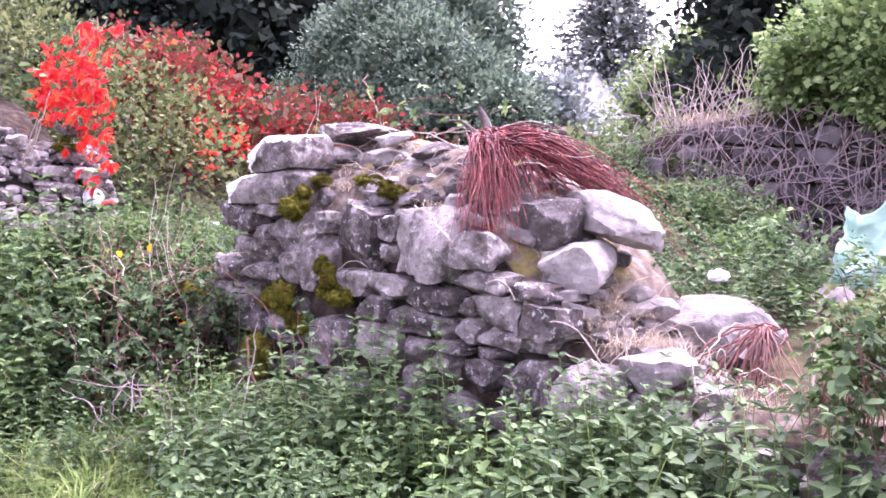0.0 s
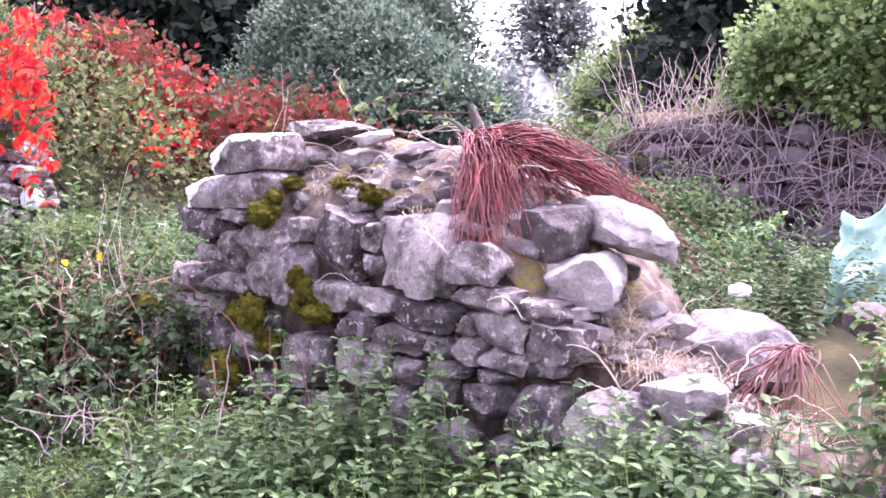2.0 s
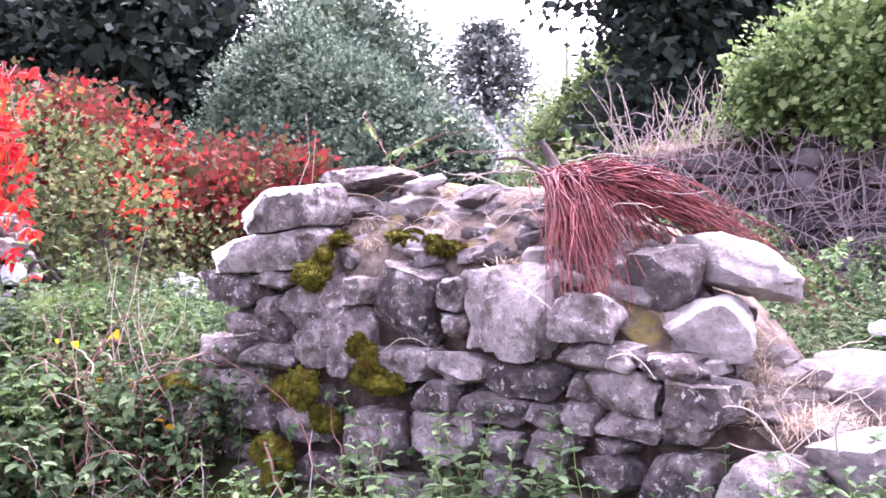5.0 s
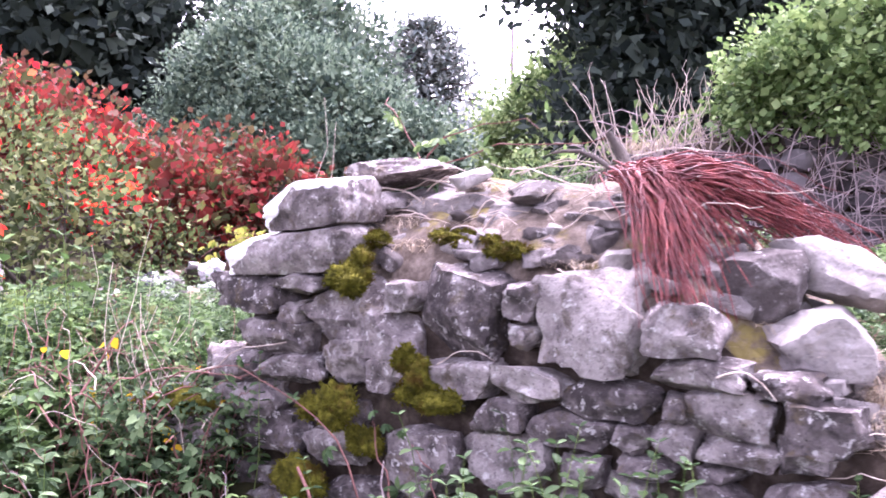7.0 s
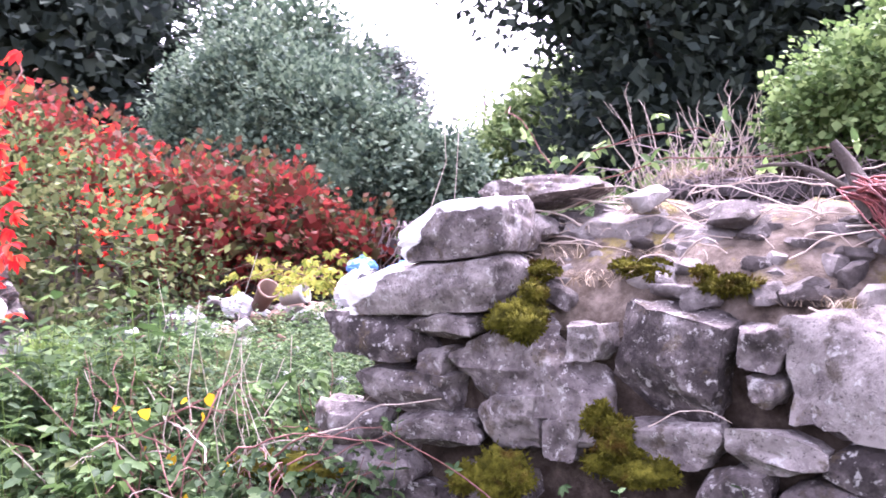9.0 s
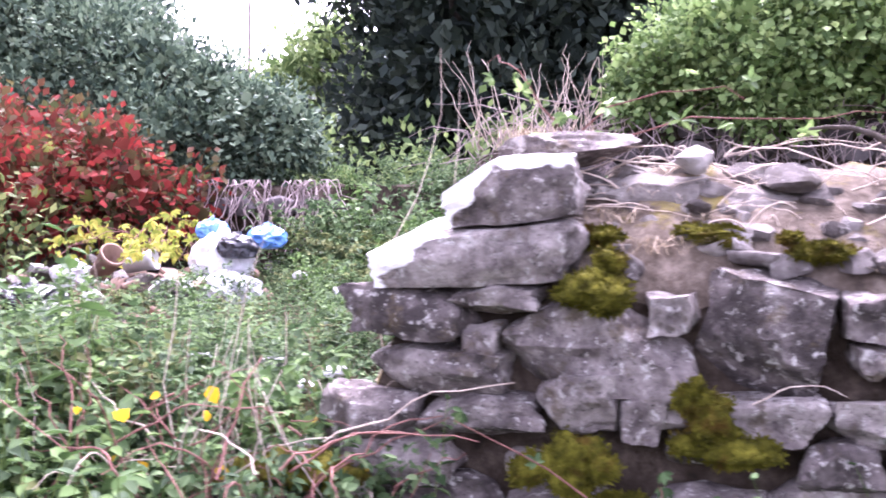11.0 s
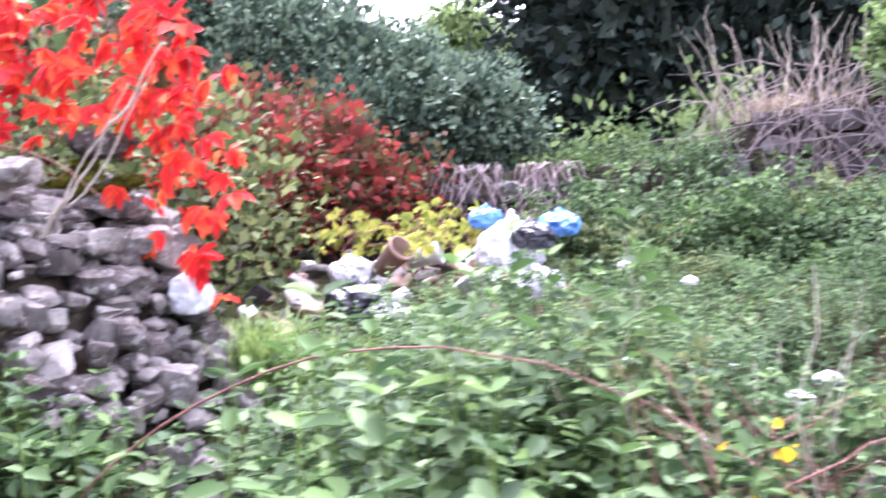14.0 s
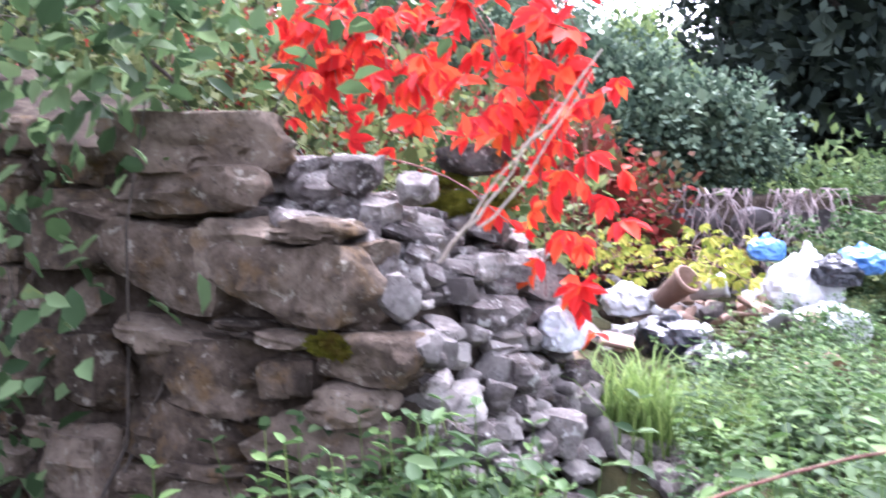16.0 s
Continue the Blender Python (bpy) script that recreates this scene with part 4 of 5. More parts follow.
def plant(kind, s, w, size=1.0, z=None, squash=1.0):
    ob = kind[int(rng.integers(len(kind)))]
    z = float(ground_z(s, w)) if z is None else z
    m = put(s, w, z, rng.uniform(0, 360)) @ Matrix.Diagonal((size, size, size * squash, 1))
    if ob.name in used:
        twin = copy_thing(ob, m)
        twin.matrix_basis = m
        return twin
    used.add(ob.name)
    ob.matrix_basis = m
    return ob


def cover(label, spots):
    """Low weeds past counting: (kind, s, w, size, z) joined into one mesh."""
    vs, fs, which, mats, k = [], [], [], [], 0
    for kind, s, w, size, z in spots:
        src = kind[int(rng.integers(len(kind)))]
        me = [c for c in src.children if c.name.startswith("foliage")][0].data
        co = np.empty(len(me.vertices) * 3, np.float32)
        me.vertices.foreach_get("co", co)
        idx = np.empty(len(me.loops), np.int32)
        me.loops.foreach_get("vertex_index", idx)
        m = np.array(put(s, w, float(ground_z(s, w)) if z is None else z, rng.uniform(0, 360), size))
        co = co.reshape(-1, 3) @ m[:3, :3].T + m[:3, 3]
        if me.materials[0] not in mats:
            mats.append(me.materials[0])
        vs.append(co), fs.append(idx.reshape(-1, 4) + k)
        which += [mats.index(me.materials[0])] * (len(idx) // 4)
        k += len(co)
    me = mesh_of("weeds", np.concatenate(vs), np.concatenate(fs), mats[0])
    for mat in mats[1:]:
        me.materials.append(mat)
    me.polygons.foreach_set("material_index", np.array(which, np.int32))
    return tagged(new("weeds", me), label, "weeds", kind="stuff")


# in the breach
for _ in range(74):
    w = rng.uniform(1.95, 4.4)
    s = rng.uniform(4.0, 4.95 + 0.35 * (w - 0.43))
    top = 1.08 - 0.22 * max(0, w - 2.5)
    g = float(ground_z(s, w))
    plant(BRAMBLES, s, w, max(0.3, (top - g) * rng.uniform(0.8, 1.1) / 1.15))
for _ in range(16):
    s, w = rng.uniform(4.3, 5.45), rng.uniform(1.55, 2.1)
    plant(BRAMBLES, s, w, rng.uniform(0.72, 0.9))
for _ in range(14):
    plant(BRAMBLES, rng.uniform(4.15, 5.3), rng.uniform(2.2, 2.8), rng.uniform(0.5, 0.66))
for _ in range(22):
    w = rng.uniform(1.8, 4.5)
    s = rng.uniform(4.0, 5.05 + 0.35 * (w - 0.43))
    plant(NETTLES, s, w, max(0.3, (1.08 - 0.2 * max(0, w - 2.5) - float(ground_z(s, w))) / 0.95) * rng.uniform(0.85, 1.05))
for _ in range(34):
    s, w = rng.uniform(4.65, 5.6), rng.uniform(1.75, 2.7)
    plant(BROADS, s, w, (float(np.interp(s, [4.65, 5.0, 5.4, 5.6], [0.98, 1.26, 1.2, 0.95])) - float(ground_z(s, w))) * rng.uniform(0.85, 1.05))
for _ in range(12):
    plant(BROADS, rng.uniform(4.3, 5.5), rng.uniform(1.3, 1.7), rng.uniform(0.6, 0.8))
cover("low green weeds covering the ground inside the breach", [(BRAMBLES if rng.random() < 0.6 else NETTLES, rng.uniform(4.1, 6.0), rng.uniform(2.8, 6.0), rng.uniform(0.24, 0.36), None) for _ in range(80)])
cover("tall green weeds growing up against the far wall", [(NETTLES if rng.random() < 0.5 else BRAMBLES, rng.uniform(3.6, 5.9), rng.uniform(5.9, 7.2), rng.uniform(0.5, 0.85), None) for _ in range(70)])
for _ in range(16):
    s, w = rng.uniform(5.98, 6.26), rng.uniform(1.85, 2.15)
    plant(NETTLES, s, w, rng.uniform(0.85, 1.25) - 0.6 * float(step(1.9, 2.3, w)))
for _ in range(22):
    s, w = rng.uniform(6.08, 6.34), rng.uniform(1.98, 2.2)
    plant(NETTLES if rng.random() < 0.5 else BRAMBLES, s, w, rng.uniform(0.5, 0.78), 0.42)
cover("broad-leaved weeds thinning out towards the dumped rubbish", [(BROADS, rng.uniform(4.5, 5.9), rng.uniform(2.5, 3.9), rng.uniform(0.32, 0.45), None) for _ in range(40)])
for _ in range(16):
    plant(NETTLES, rng.uniform(1.15, 1.95), rng.uniform(2.3, 2.5), rng.uniform(0.5, 0.72), 0.32)
# at the foot of the wall
for _ in range(36):
    s, w = rng.uniform(1.7, 3.5), rng.uniform(1.8, 2.3)
    plant(NETTLES, s, w, rng.uniform(0.72, 1.0) * float(np.interp(s, [1.7, 2.1, 2.5, 3.0, 3.5], [0.56, 0.66, 0.86, 0.8, 0.56])))
for _ in range(24):
    s, w = rng.uniform(0.65, 1.75), rng.uniform(1.6, 2.4)
    plant(NETTLES, s, w, rng.uniform(0.72, 0.98) * float(np.interp(s, [0.65, 1.2, 1.75], [0.85, 1.1, 0.8])))
for _ in range(12):
    plant(BRAMBLES, rng.uniform(0.1, 1.0), rng.uniform(2.3, 2.9), rng.uniform(0.7, 0.85), 0.25)
for _ in range(8):
    plant(BRAMBLES, rng.uniform(0.6, 3.2), rng.uniform(1.7, 2.1), rng.uniform(0.45, 0.7))
for _ in range(90):
    plant(GRASSES, rng.uniform(2.6, 5.6), rng.uniform(1.2, 2.2), rng.uniform(0.7, 1.15))
for _ in range(16):
    s, w = rng.uniform(3.6, 5.2), rng.uniform(1.2, 1.9)
    plant(NETTLES, s, w, rng.uniform(0.35, 0.5))
# beside the second wall
for _ in range(18):
    s, w = rng.uniform(6.08, 6.4), rng.uniform(1.75, 2.05)
    plant(BRAMBLES, s, w, rng.uniform(0.55, 0.85))
for _ in range(7):
    plant(NETTLES, rng.uniform(6.1, 6.4), rng.uniform(1.8, 2.0), rng.uniform(0.85, 1.1))
for _ in range(4):
    plant(BRAMBLES, rng.uniform(7.1, 7.5), rng.uniform(1.75, 1.95), rng.uniform(0.5, 0.7))
for _ in range(14):
    plant(NETTLES, rng.uniform(1.5, 2.5), rng.uniform(1.5, 1.9), rng.uniform(0.55, 0.75))
for _ in range(9):
    s, w = rng.uniform(5.95, 6.15), rng.uniform(3.0, 3.5)
    plant(GRASSES, s, w, rng.uniform(0.8, 1.0))
for _ in range(10):
    plant(BRAMBLES, rng.uniform(5.5, 6.0), rng.uniform(1.4, 2.2), rng.uniform(0.3, 0.42))
for _ in range(10):
    plant(DRY, rng.uniform(5.6, 6.1), rng.uniform(1.3, 2.4), rng.uniform(0.6, 0.9))
for _ in range(16):
    plant(GRASSES, rng.uniform(5.2, 6.1), rng.uniform(1.0, 2.4), rng.uniform(0.35, 0.6))
for _ in range(10):
    plant(NETTLES, rng.uniform(5.3, 5.9), rng.uniform(1.2, 2.4), rng.uniform(0.3, 0.5))
for _ in range(10):
    plant(NETTLES, rng.uniform(3.5, 4.9), rng.uniform(1.5, 2.2), rng.uniform(0.5, 0.75))
# behind the walls
spots = []
for _ in range(60):
    s, w = rng.uniform(0.3, 5.0), rng.uniform(4.0, 7.4)
    spots.append((NETTLES if rng.random() < 0.6 else BRAMBLES, s, w, rng.uniform(0.4, 0.62) * (0.5 if s > 4.2 else 1.0), None))
spots += [(BRAMBLES, rng.uniform(3.0, 4.6), rng.uniform(5.2, 7.2), rng.uniform(0.45, 0.65), None) for _ in range(16)]
spots += [(NETTLES, rng.uniform(0.8, 2.7), rng.uniform(3.7, 5.2), rng.uniform(0.45, 0.65), None) for _ in range(18)]
cover("green nettles and brambles filling the ground behind the wall", spots)
spots = [(NETTLES, rng.uniform(3.6, 5.6), rng.uniform(8.0, 8.8), rng.uniform(0.6, 0.9), 1.3) for _ in range(12)]
spots += [(BRAMBLES, rng.uniform(4.5, 6.5), rng.uniform(7.1, 7.7), rng.uniform(0.4, 0.55), 1.42) for _ in range(12)]
cover("green weeds sprouting along the top of the far wall", spots)
for _ in range(16):
    s = rng.uniform(1.8, 3.5)
    k = rng.uniform(0.05, 0.95)
    plant(DRY, s, FACE + 0.12 + 0.45 * k, rng.uniform(0.5, 0.8), top_of_wall(s) * (1 - k) + crest_of_wall(s) * k, 0.45)
for _ in range(7):
    s = rng.uniform(1.3, 1.9)
    plant(DRY, s, FACE + rng.uniform(0.15, 0.4), rng.uniform(0.5, 0.8), top_of_wall(s) * 0.6 + crest_of_wall(s) * 0.4)
for _ in range(12):
    s = rng.uniform(1.72, 2.1)
    plant(DRY, s, FACE + rng.uniform(0.2, 0.45), rng.uniform(0.45, 0.7), crest_of_wall(s) - 0.04, 0.6)
for _ in range(5):
    plant(DRY, rng.uniform(3.7, 4.8), rng.uniform(7.8, 8.1), rng.uniform(1.3, 2.0), 1.98)
for _ in range(14):
    plant(DRY, rng.uniform(3.3, 3.9), rng.uniform(1.7, 2.1), rng.uniform(1.2, 1.9), 0.05)
for _ in range(8):
    plant(BRAMBLES, rng.uniform(1.2, 2.9), rng.uniform(3.4, 3.9), rng.uniform(0.4, 0.6), 0.75)


for _ in range(8):
    plant(BRAMBLES, rng.uniform(0.35, 1.05), rng.uniform(2.45, 2.8), rng.uniform(0.4, 0.55), 0.85)
# golden leaves on the thin stalks
lb = local(np.stack([rng.uniform(4.0, 4.7, 30), rng.uniform(2.2, 2.6, 30), rng.uniform(0.6, 1.05, 30)], -1))
L = rng.uniform(0.03, 0.05, 30)
v, f = leaves(lb, rng.normal(size=(30, 3)), np.tile([-.4, -.5, .7], (30, 1)) + rng.normal(size=(30, 3)) * .4, L, L * 0.8)
stalks = [((4.32, 2.3, .1), (4.22, 2.35, 1.45)), ((4.2, 2.25, .1), (4.28, 2.35, 1.2)), ((4.45, 2.35, .1), (4.5, 2.4, 1.3)), ((3.95, 2.3, .35), (4.25, 2.3, 1.1)), ((4.6, 2.4, .2), (4.4, 2.5, 1.25)), ((4.75, 2.3, .7), (4.05, 2.4, .75)), ((4.8, 2.5, .1), (4.9, 2.6, 1.35)), ((4.5, 2.6, .4), (4.0, 2.6, 1.0)), ((4.15, 2.9, .6), (3.98, 3.0, 1.95)), ((4.1, 2.95, .6), (3.92, 3.0, 1.85))]
for _ in range(22):
    s = rng.uniform(4.0, 5.0)
    stalks.append(((s, rng.uniform(2.2, 2.9), .2), (s + rng.normal() * .15, rng.uniform(2.2, 2.9), rng.uniform(.8, 1.2))))
sv, sf = tubes([wavy(local(a), local(b), 9, 0, 0.12) for a, b in stalks], [rng.uniform(0.002, 0.0045) for _ in stalks], 5)
thing("briar", "tall pale briar stalks with a few golden leaves", "briar", [("stem", mesh_of("stem", sv, sf, DRYSTEM)), ("foliage", mesh_of("foliage", v, f, GOLD_LEAF))])


def tangle(count, s0, s1, w0, w1, z0, z1, reach):
    out = []
    for _ in range(count):
        s, w = rng.uniform(s0, s1), rng.uniform(w0, w1)
        z = rng.uniform(z0, z1)
        out.append(((s, w, z), (s + rng.normal() * reach, w + rng.normal() * 0.15, z + rng.normal() * reach * 0.7 + 0.1)))
    return out


def canes(name, label, lines, mat, radius, sag=0.0, wob=0.12, sides=5, n=9):
    v, f = tubes([wavy(local(a), local(b), n, sag, wob) for a, b in lines], [radius * rng.uniform(0.6, 1.3) for _ in lines], sides)
    return tagged(new(name, mesh_of(name, v, f, mat)), label, "stems", kind="stuff" if len(lines) > 20 else "")


canes("cane", "red-brown bramble cane arching over the breach", [((6.1, 1.95, .64), (4.5, 1.95, .96))], STEM, 0.0055, 0.36, 0.02, 6, 20)
canes("briar_tangle", "tangle of thin brown and grey briar stems in the breach", tangle(70, 3.95, 4.8, 2.0, 2.5, 0.4, 0.95, 0.22), STEM, 0.0035, 0.04, 0.14)
canes("briar_tangle", "tangle of thin dry pale stems in the breach", tangle(36, 3.95, 4.8, 2.0, 2.6, 0.35, 0.95, 0.2), DRYSTEM, 0.003, 0.05, 0.14)
canes("dry_stems", "dry brown stalks among the weeds below the wall", tangle(90, 2.7, 4.2, 1.75, 2.2, 0.15, 0.5, 0.14), TWIG, 0.0028, 0.03, 0.14)
canes("dry_stems", "dry pale stalks among weeds at the collapsed end", tangle(36, 0.6, 1.9, 2.4, 3.1, 0.7, 0.95, 0.14), DRYSTEM, 0.003, 0.05, 0.14)
canes("cane", "purple bramble cane leaning on the mossy stones", [((3.5, 2.32, .7), (2.9, 2.3, .35))], STEM, 0.006)
canes("dead_stick", "pale forked dead stick leaning on the wall", [((6.43, 2.45, 1.34), (6.21, 2.46, 1.63)), ((6.21, 2.46, 1.63), (6.03, 2.47, 1.85)), ((6.31, 2.44, 1.44), (6.05, 2.46, 1.80)), ((6.36, 2.43, 1.42), (6.12, 2.45, 1.75))], DRYSTEM, 0.0055, -0.02, 0.06)
canes("cane", "thin brown cane bent over the wall top", [((7.0, 2.55, 1.5), (6.25, 2.5, 1.45))], STEM, 0.005, 0.14, 0.03, 5, 14)
canes("dry_stems", "tall dry pale stems standing on the far wall", [((s, rng.uniform(7.6, 8.1), 1.95), (s + rng.normal() * .18, rng.uniform(7.5, 8.1), rng.uniform(2.3, 2.85))) for s in rng.uniform(3.6, 5.0, 55)], DRYSTEM, 0.006)
lines = []
for _ in range(560):
    s, z = rng.uniform(1.6, 5.0), rng.uniform(1.1, 2.35)
    lines.append(((s, 7.62 + rng.normal() * .06, z), (s + rng.normal() * .4, 7.6 + rng.normal() * .08, max(0.9, z - abs(rng.normal()) * .5))))
canes("vine_tangle", "tangle of bare grey vine stems covering the far wall", lines, TWIG, 0.0055, 0.04, 0.15, 4, 6)
lines = [((s, 7.0, 1.65), (s + rng.normal() * .2, 6.85 + rng.normal() * .06, rng.uniform(.95, 1.3))) for s in rng.uniform(5.9, 7.3, 70)]
canes("hanging_roots", "pale bare roots hanging beneath the bush", lines, TWIG, 0.007, 0.05, 0.25)
lines = []
for _ in range(70):
    s = rng.uniform(2.5, 3.75)
    k = rng.uniform(0.2, 1)
    z = top_of_wall(s) * (1 - k) + crest_of_wall(s) * k + 0.05
    lines.append(((s, FACE + 0.15 + .4 * k, z), (s + rng.normal() * .22, FACE + 0.12 + .4 * k, z + rng.normal() * .05)))
lines += [((3.78, 3.0, 1.6), (3.2, 2.95, 1.62)), ((3.72, 2.85, 1.62), (3.66, 2.72, 1.25)), ((2.75, 2.6, 1.34), (2.35, 2.5, 1.16)), ((3.1, 2.5, 1.04), (2.9, 2.5, 1.07)), ((2.25, 2.5, 1.09), (2.1, 2.49, 1.05))]
canes("dry_roots", "dry grey roots and straw strewn over the wall top", lines, DRYSTEM, 0.003, 0.03, 0.09)


# fan of red-brown roots over the wall
def root_fan():
    r = np.random.default_rng(33)
    paths, radii = [], []
    for i in range(360):
        k = r.random()
        foot = np.array([2.66 + r.normal() * .04 - 0.12 * k, 2.86 + r.normal() * .03, 1.63 + r.normal() * .015 - .02 * k])
        ends = np.array([[2.46, 2.50, 1.26], [2.28, 2.55, 1.14], [2.34, 2.74, 1.34], [2.1, 3.14, 1.46], [1.80, 3.24, 1.16]])
        x = k ** 0.7 * 4
        j = min(int(x), 3)
        end = ends[j] + (ends[j + 1] - ends[j]) * (x - j) + r.normal(size=3) * np.array([.05, .04, .05])
        t = r.uniform(0.55, 1.0)
        end = foot + (end - foot) * t
        paths.append(wavy(local(foot), local(end), 9, 0.05 + .05 * r.random(), 0.09, r))
        radii.append(r.uniform(0.002, 0.0048))
    v, f = tubes(paths, radii, 5)
    stump = [wavy(local((2.64, 2.9, 1.55)), local((2.75, 2.95, 1.76)), 6, 0, .1, r), wavy(local((2.66, 2.9, 1.6)), local((2.95, 2.95, 1.7)), 6, .03, .1, r)]
    sv, sf = tubes(stump[:1], [0.035], 7)
    tv, tf = tubes(stump[1:], [0.012], 7)
    return thing("root_fan", "fan of reddish brown dead roots hanging over the stones", "roots", [("roots", mesh_of("roots", v, f, ROOT)), ("stump", mesh_of("stump", sv, sf, BARK)), ("twig", mesh_of("twig", tv, tf, BARK))])


root_fan()
lines = [((1.42 + rng.normal() * .02, 3.02, 1.02), (1.44 + rng.normal() * .13, 2.85, rng.uniform(.62, .9))) for _ in range(45)]
canes("dead_roots", "bundle of brown dead roots beside the boulder", lines, STEM, 0.004, 0.05, 0.1)


# ---- dumped rubbish ----
def plain(name, colour, rough=0.4, gloss=0.5, vary=0.75):
    return ramp_material(name, [(0.3, tuple(c * vary for c in colour)), (0.7, colour)], 14, rough=rough, bump=0.35, bump_scale=30, gloss=gloss)


WHITE_BAG = plain("white_plastic", (0.66, 0.66, 0.69), 0.35, vary=0.6)
BLUE_BAG = plain("blue_plastic", (0.09, 0.24, 0.58), 0.35)
BLACK_BAG = plain("black_plastic", (0.012, 0.013, 0.02), 0.25, 0.6)
CLAY = plain("brown_clay", (0.24, 0.15, 0.11), 0.8)
GREY_PLASTIC = plain("grey_plastic", (0.55, 0.55, 0.55), 0.5)


def bag(name, label, s, w, z, size, mat, seed):
    bm = bmesh.new()
    bmesh.ops.create_icosphere(bm, subdivisions=4, radius=0.5)
    off = Vector(np.random.default_rng(seed).uniform(0, 60, 3))
    for v in bm.verts:
        p = v.co
        crease = abs(noise.noise(p * 4 + off)) * 0.30 + abs(noise.noise(p * 9 + off)) * 0.14
        p *= 1.1 - crease
        if p.z < -0.3:
            p.z = -0.3 + (p.z + 0.3) * 0.3
        if p.z > 0.33:
            p.x *= 0.6
            p.y *= 0.6
            p.z += 0.12 * noise.noise(p * 7 + off)
    me = bpy.data.meshes.new(name)
    bm.to_mesh(me)
    bm.free()
    me.materials.append(mat)
    ob = new(name, me)
    ob.matrix_basis = put(s, w, z, 25 * seed, size)
    return tagged(ob, label, "bag", "dumped bags")


bag("plastic_bag", "crumpled white plastic bag full of rubbish", 5.86, 5.2, 1.12, (.36, .3, .40), WHITE_BAG, 1)
bag("plastic_bag", "crumpled white plastic bag full of rubbish", 5.72, 5.0, .98, (.4, .3, .24), WHITE_BAG, 2)
bag("plastic_bag", "crumpled blue plastic bag on the rubbish heap", 6.08, 5.5, 1.30, (.22, .18, .16), BLUE_BAG, 3)
bag("plastic_bag", "blue plastic bag on the rubbish heap", 5.62, 5.3, 1.27, (.30, .22, .17), BLUE_BAG, 4)
bag("plastic_bag", "shiny black refuse bag in the weeds", 6.21, 4.0, 1.0, (.30, .26, .22), BLACK_BAG, 5)
bag("plastic_bag", "shiny black refuse bag in the weeds", 6.02, 3.9, .94, (.26, .24, .16), BLACK_BAG, 6)
bag("plastic_bag", "black refuse bag on the rubbish heap", 5.72, 5.12, 1.22, (.24, .2, .18), BLACK_BAG, 7)
bag("plastic_bag", "small white plastic bag in the rubbish", 6.64, 4.9, 1.04, (.24, .2, .2), WHITE_BAG, 8)
bag("plastic_bag", "white torn plastic sack among the rubble", 6.24, 2.86, 1.16, (.13, .13, .17), WHITE_BAG, 9)
for i, (s, w, z) in enumerate([(4.5, 3.2, .86), (4.35, 3.0, .82), (4.7, 3.4, .9), (5.0, 3.4, .9), (4.42, 3.3, .9), (1.66, 3.1, 1.16), (4.9, 4.6, 1.05), (5.2, 4.8, 1.1)]):
    bag("plastic_scrap", "scrap of white plastic caught in the brambles", s, w, z, (.09, .07, .05), WHITE_BAG, 20 + i)


def pot(s, w, z, r, h, mat, lean, label):
    """An open tapered pot with a rim."""
    prof = [(0.0, 0.0), (0.72, 0.0), (0.95, 0.86), (1.05, 0.88), (1.05, 1.0), (0.9, 1.0), (0.66, 0.06), (0.0, 0.06)]
    n = 18
    v, f = [], []
    for a in range(n):
        c, d = math.cos(2 * math.pi * a / n), math.sin(2 * math.pi * a / n)
        v += [(p * r * c, p * r * d, q * h) for p, q in prof]
    k = len(prof)
    for a in range(n):
        for j in range(k - 1):
            f.append((a * k + j, (a + 1) % n * k + j, (a + 1) % n * k + j + 1, a * k + j + 1))
    ob = new("pot", mesh_of("pot", v, f, mat))
    ob.matrix_basis = put(s, w, z, 0, 1, lean)
    return tagged(ob, label, "pot", "dumped pots")


pot(6.47, 4.9, 1.06, .07, .2, CLAY, (20, 50), "brown clay pot lying on the rubbish")
pot(6.36, 5.0, 1.1, .06, .18, GREY_PLASTIC, (-10, 75), "pale plastic tub lying on the rubbish")
TRASH = [stone_mesh("scrap", 700 + i, m, cuts=2, square=0.7, facets=3, rough=0.06) for i, m in enumerate((CLAY, GREY_PLASTIC, SOIL, CLAY, DARKSTONE, PALE))]
litter = tagged(new("litter"), "scattered litter of broken pots, rags and plastic on the heap", "rubbish", kind="stuff")
for _ in range(100):
    s, w = rng.uniform(5.6, 7.0), rng.uniform(4.0, 5.6)
    part("scrap", TRASH[int(rng.integers(6))], litter, put(s, w, float(ground_z(s, w)) + .06 + rng.uniform(0, .12), rng.uniform(0, 360), 1, (rng.uniform(-40, 40), rng.uniform(-40, 40))) @ Matrix.Diagonal((*rng.uniform(.05, .16, 2), rng.uniform(.02, .06), 1)))


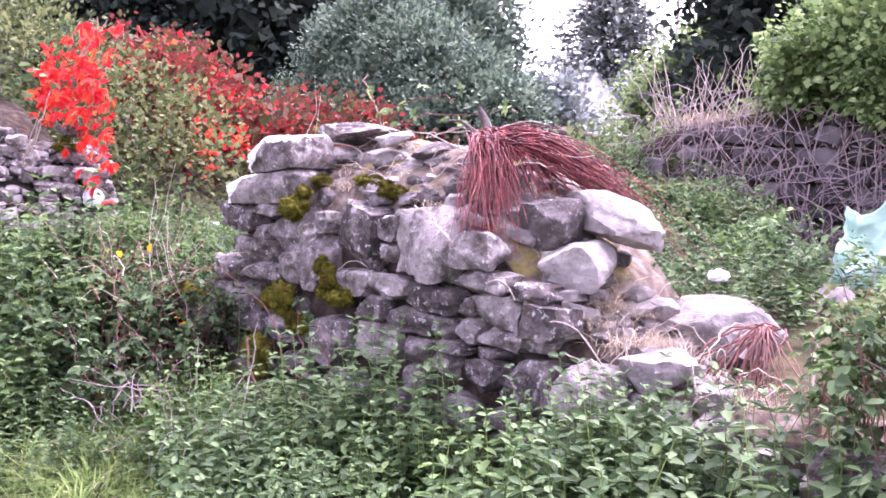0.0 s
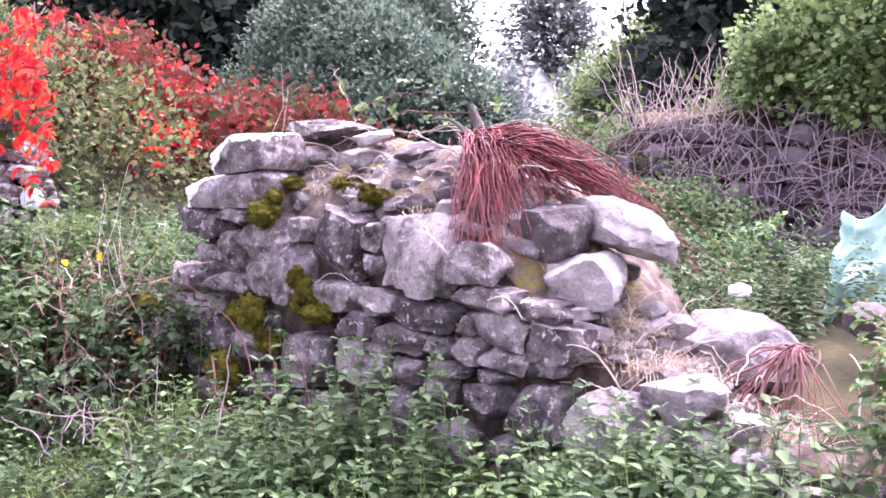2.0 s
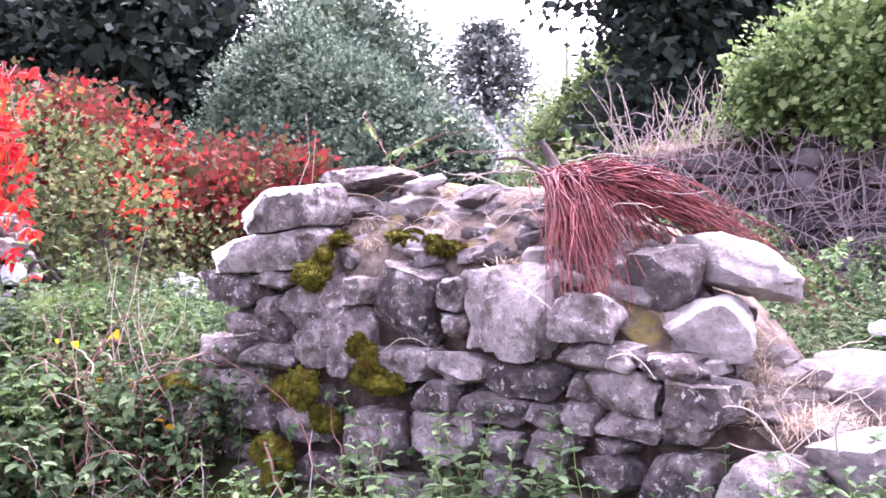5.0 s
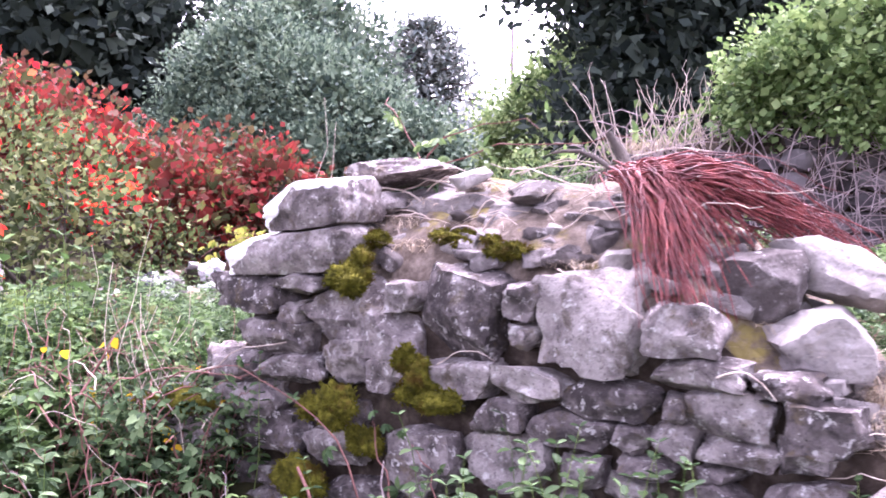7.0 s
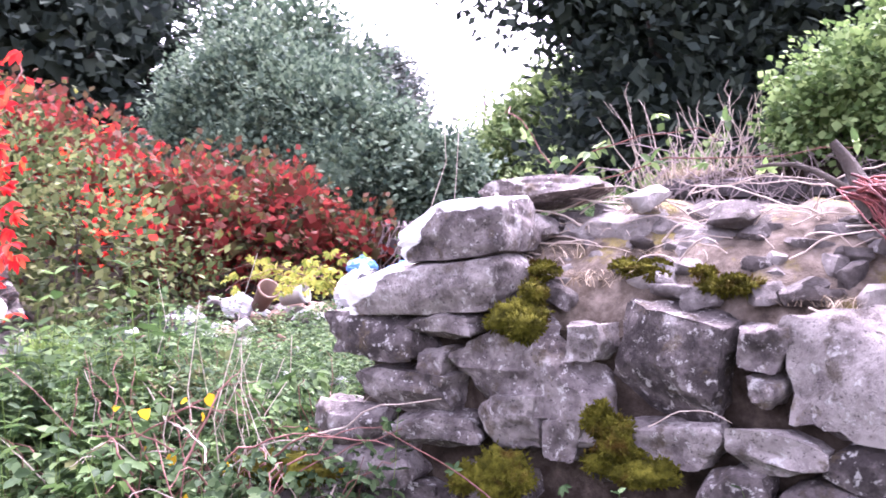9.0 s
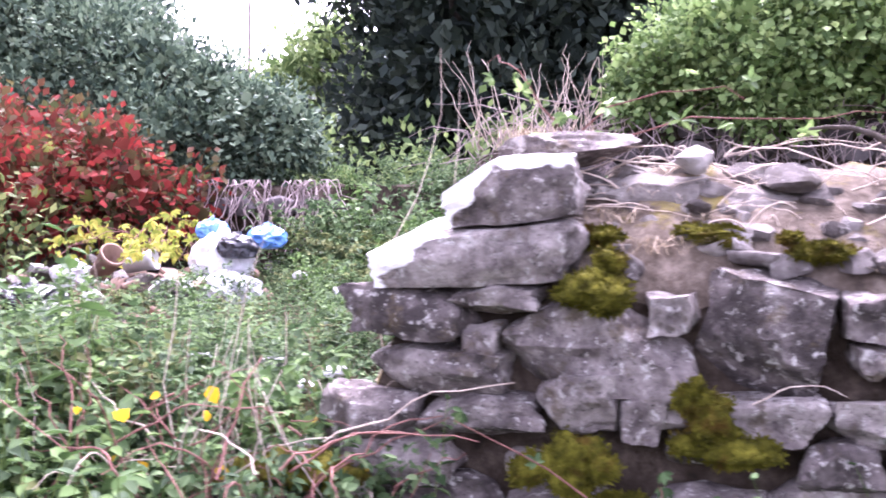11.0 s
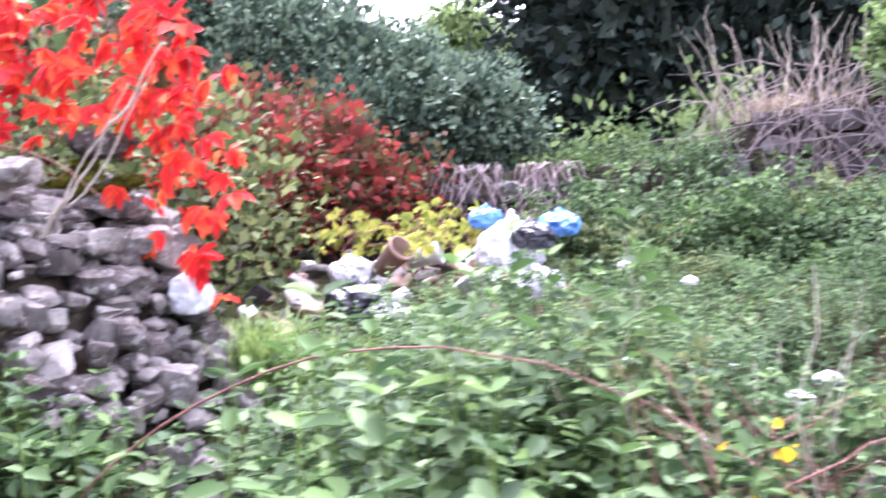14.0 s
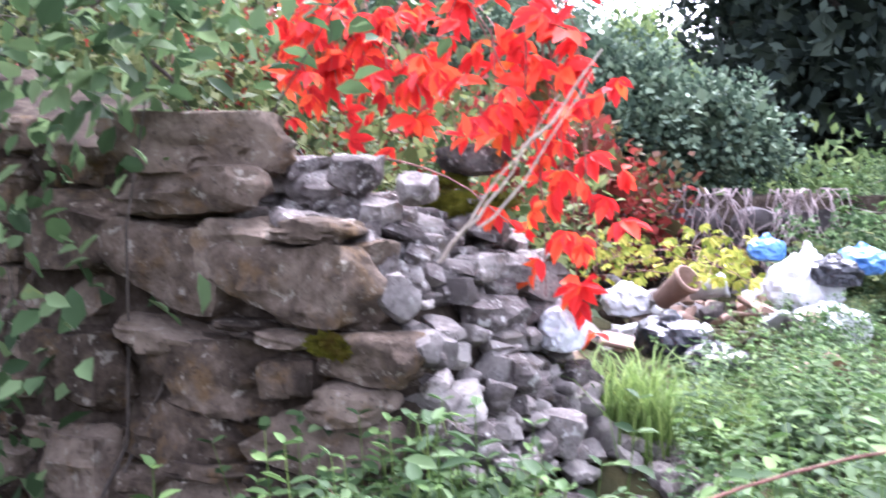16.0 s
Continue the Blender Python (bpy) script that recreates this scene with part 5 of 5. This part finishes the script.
# pale green garden netting on the low wall
def netting():
    n, m = 40, 36
    v, f = [], []
    for i in range(n):
        for j in range(m):
            u, t = i / (n - 1), j / (m - 1)
            fold = noise.noise(Vector((u * 6, t * 2.5, 3.3))) * 0.09 + noise.noise(Vector((u * 17, t * 8, 1.3))) * 0.03
            s = 1.95 - 0.75 * u + 0.07 * t * math.sin(9 * u) + 0.03 * noise.noise(Vector((t * 9, u, 5)))
            z = 1.58 - (0.72 + 0.12 * noise.noise(Vector((u * 8, 0, 0)))) * t - 0.22 * abs(math.sin(5.3 * u + 0.9)) * (1 - t) + 0.05 * u
            v.append(P(s, 4.93 + 1.6 * fold - 0.15 * t, z))
    # woven strips with gaps between them
    for i in range(n - 1):
        for j in range(m - 1):
            if rng.random() < 0.97 or j < m - 6:
                f.append((i * m + j, i * m + j + 1, (i + 1) * m + j + 1, (i + 1) * m + j))
    ob = new("netting", mesh_of("netting", [tuple(p) for p in v], f, plain("green_netting", (0.40, 0.62, 0.52), 0.7)))
    solid = ob.modifiers.new("thickness", "SOLIDIFY")
    solid.thickness = 0.003
    return tagged(ob, "pale green plastic netting bundled on the low wall", "netting")


netting()


# ---- far house and pole ----
def house(s, w, z, wide, deep, eaves, ridge):
    wall_mat = ramp_material("white_render", [(0.3, (0.5, 0.49, 0.46)), (0.7, (0.62, 0.61, 0.58))], 1.5, bump=0.1)
    roof_mat = ramp_material("slate", [(0.3, (0.09, 0.09, 0.1)), (0.7, (0.18, 0.18, 0.19))], 3, bump=0.3)
    a, b = wide / 2, deep / 2
    wv = [(-a, -b, 0), (a, -b, 0), (a, b, 0), (-a, b, 0), (-a, -b, eaves), (a, -b, eaves), (a, b, eaves), (-a, b, eaves), (0, -b, ridge), (0, b, ridge)]
    me = bpy.data.meshes.new("wall")
    me.from_pydata(wv, [], [(0, 1, 5, 8, 4), (2, 3, 7, 9, 6), (1, 2, 6, 5), (3, 0, 4, 7)])
    me.materials.append(wall_mat)
    rv, o = [], 0.15
    for t in (0, 0.18):
        rv += [(-a - .25, -b - o, eaves - .25 + t), (0, -b - o, ridge + t), (a + .25, -b - o, eaves - .25 + t), (-a - .25, b + o, eaves - .25 + t), (0, b + o, ridge + t), (a + .25, b + o, eaves - .25 + t)]
    rf = [(0, 1, 4, 3), (1, 2, 5, 4), (6, 9, 10, 7), (7, 10, 11, 8), (0, 6, 7, 1), (1, 7, 8, 2), (3, 4, 10, 9), (4, 5, 11, 10), (0, 3, 9, 6), (2, 8, 11, 5)]
    roof = mesh_of("roof", rv, rf, roof_mat, False)
    return thing("house", "far white rendered house with a slate gable roof", "house", [("wall", me), ("roof", roof)], Matrix.Translation(P(s, w, z)) @ pose(0, 0, 0, 0, 0, -8))


shrub("tree", "hazy trees on the skyline behind the house", "tree", [(44, 60, 5.0, 3.2), (40, 60, 5.2, 3.2), (48.5, 60, 4.6, 3.2), (36, 60, 5.4, 3.4)], 8000, 0.5, HAZED_LEAF, 19, 0.25, core=0.5)
house(35.4, 48.0, 2.0, 5.0, 8.0, 2.9, 5.6)
v, f = tubes([wavy(local((16.0, 26.0, 1.0)), local((16.0, 26.0, 7.4)), 4, 0, 0.0)], [0.11], 8)
tagged(new("utility_pole", mesh_of("utility_pole", v, f, TWIG)), "grey wooden utility pole beyond the trees", "pole")
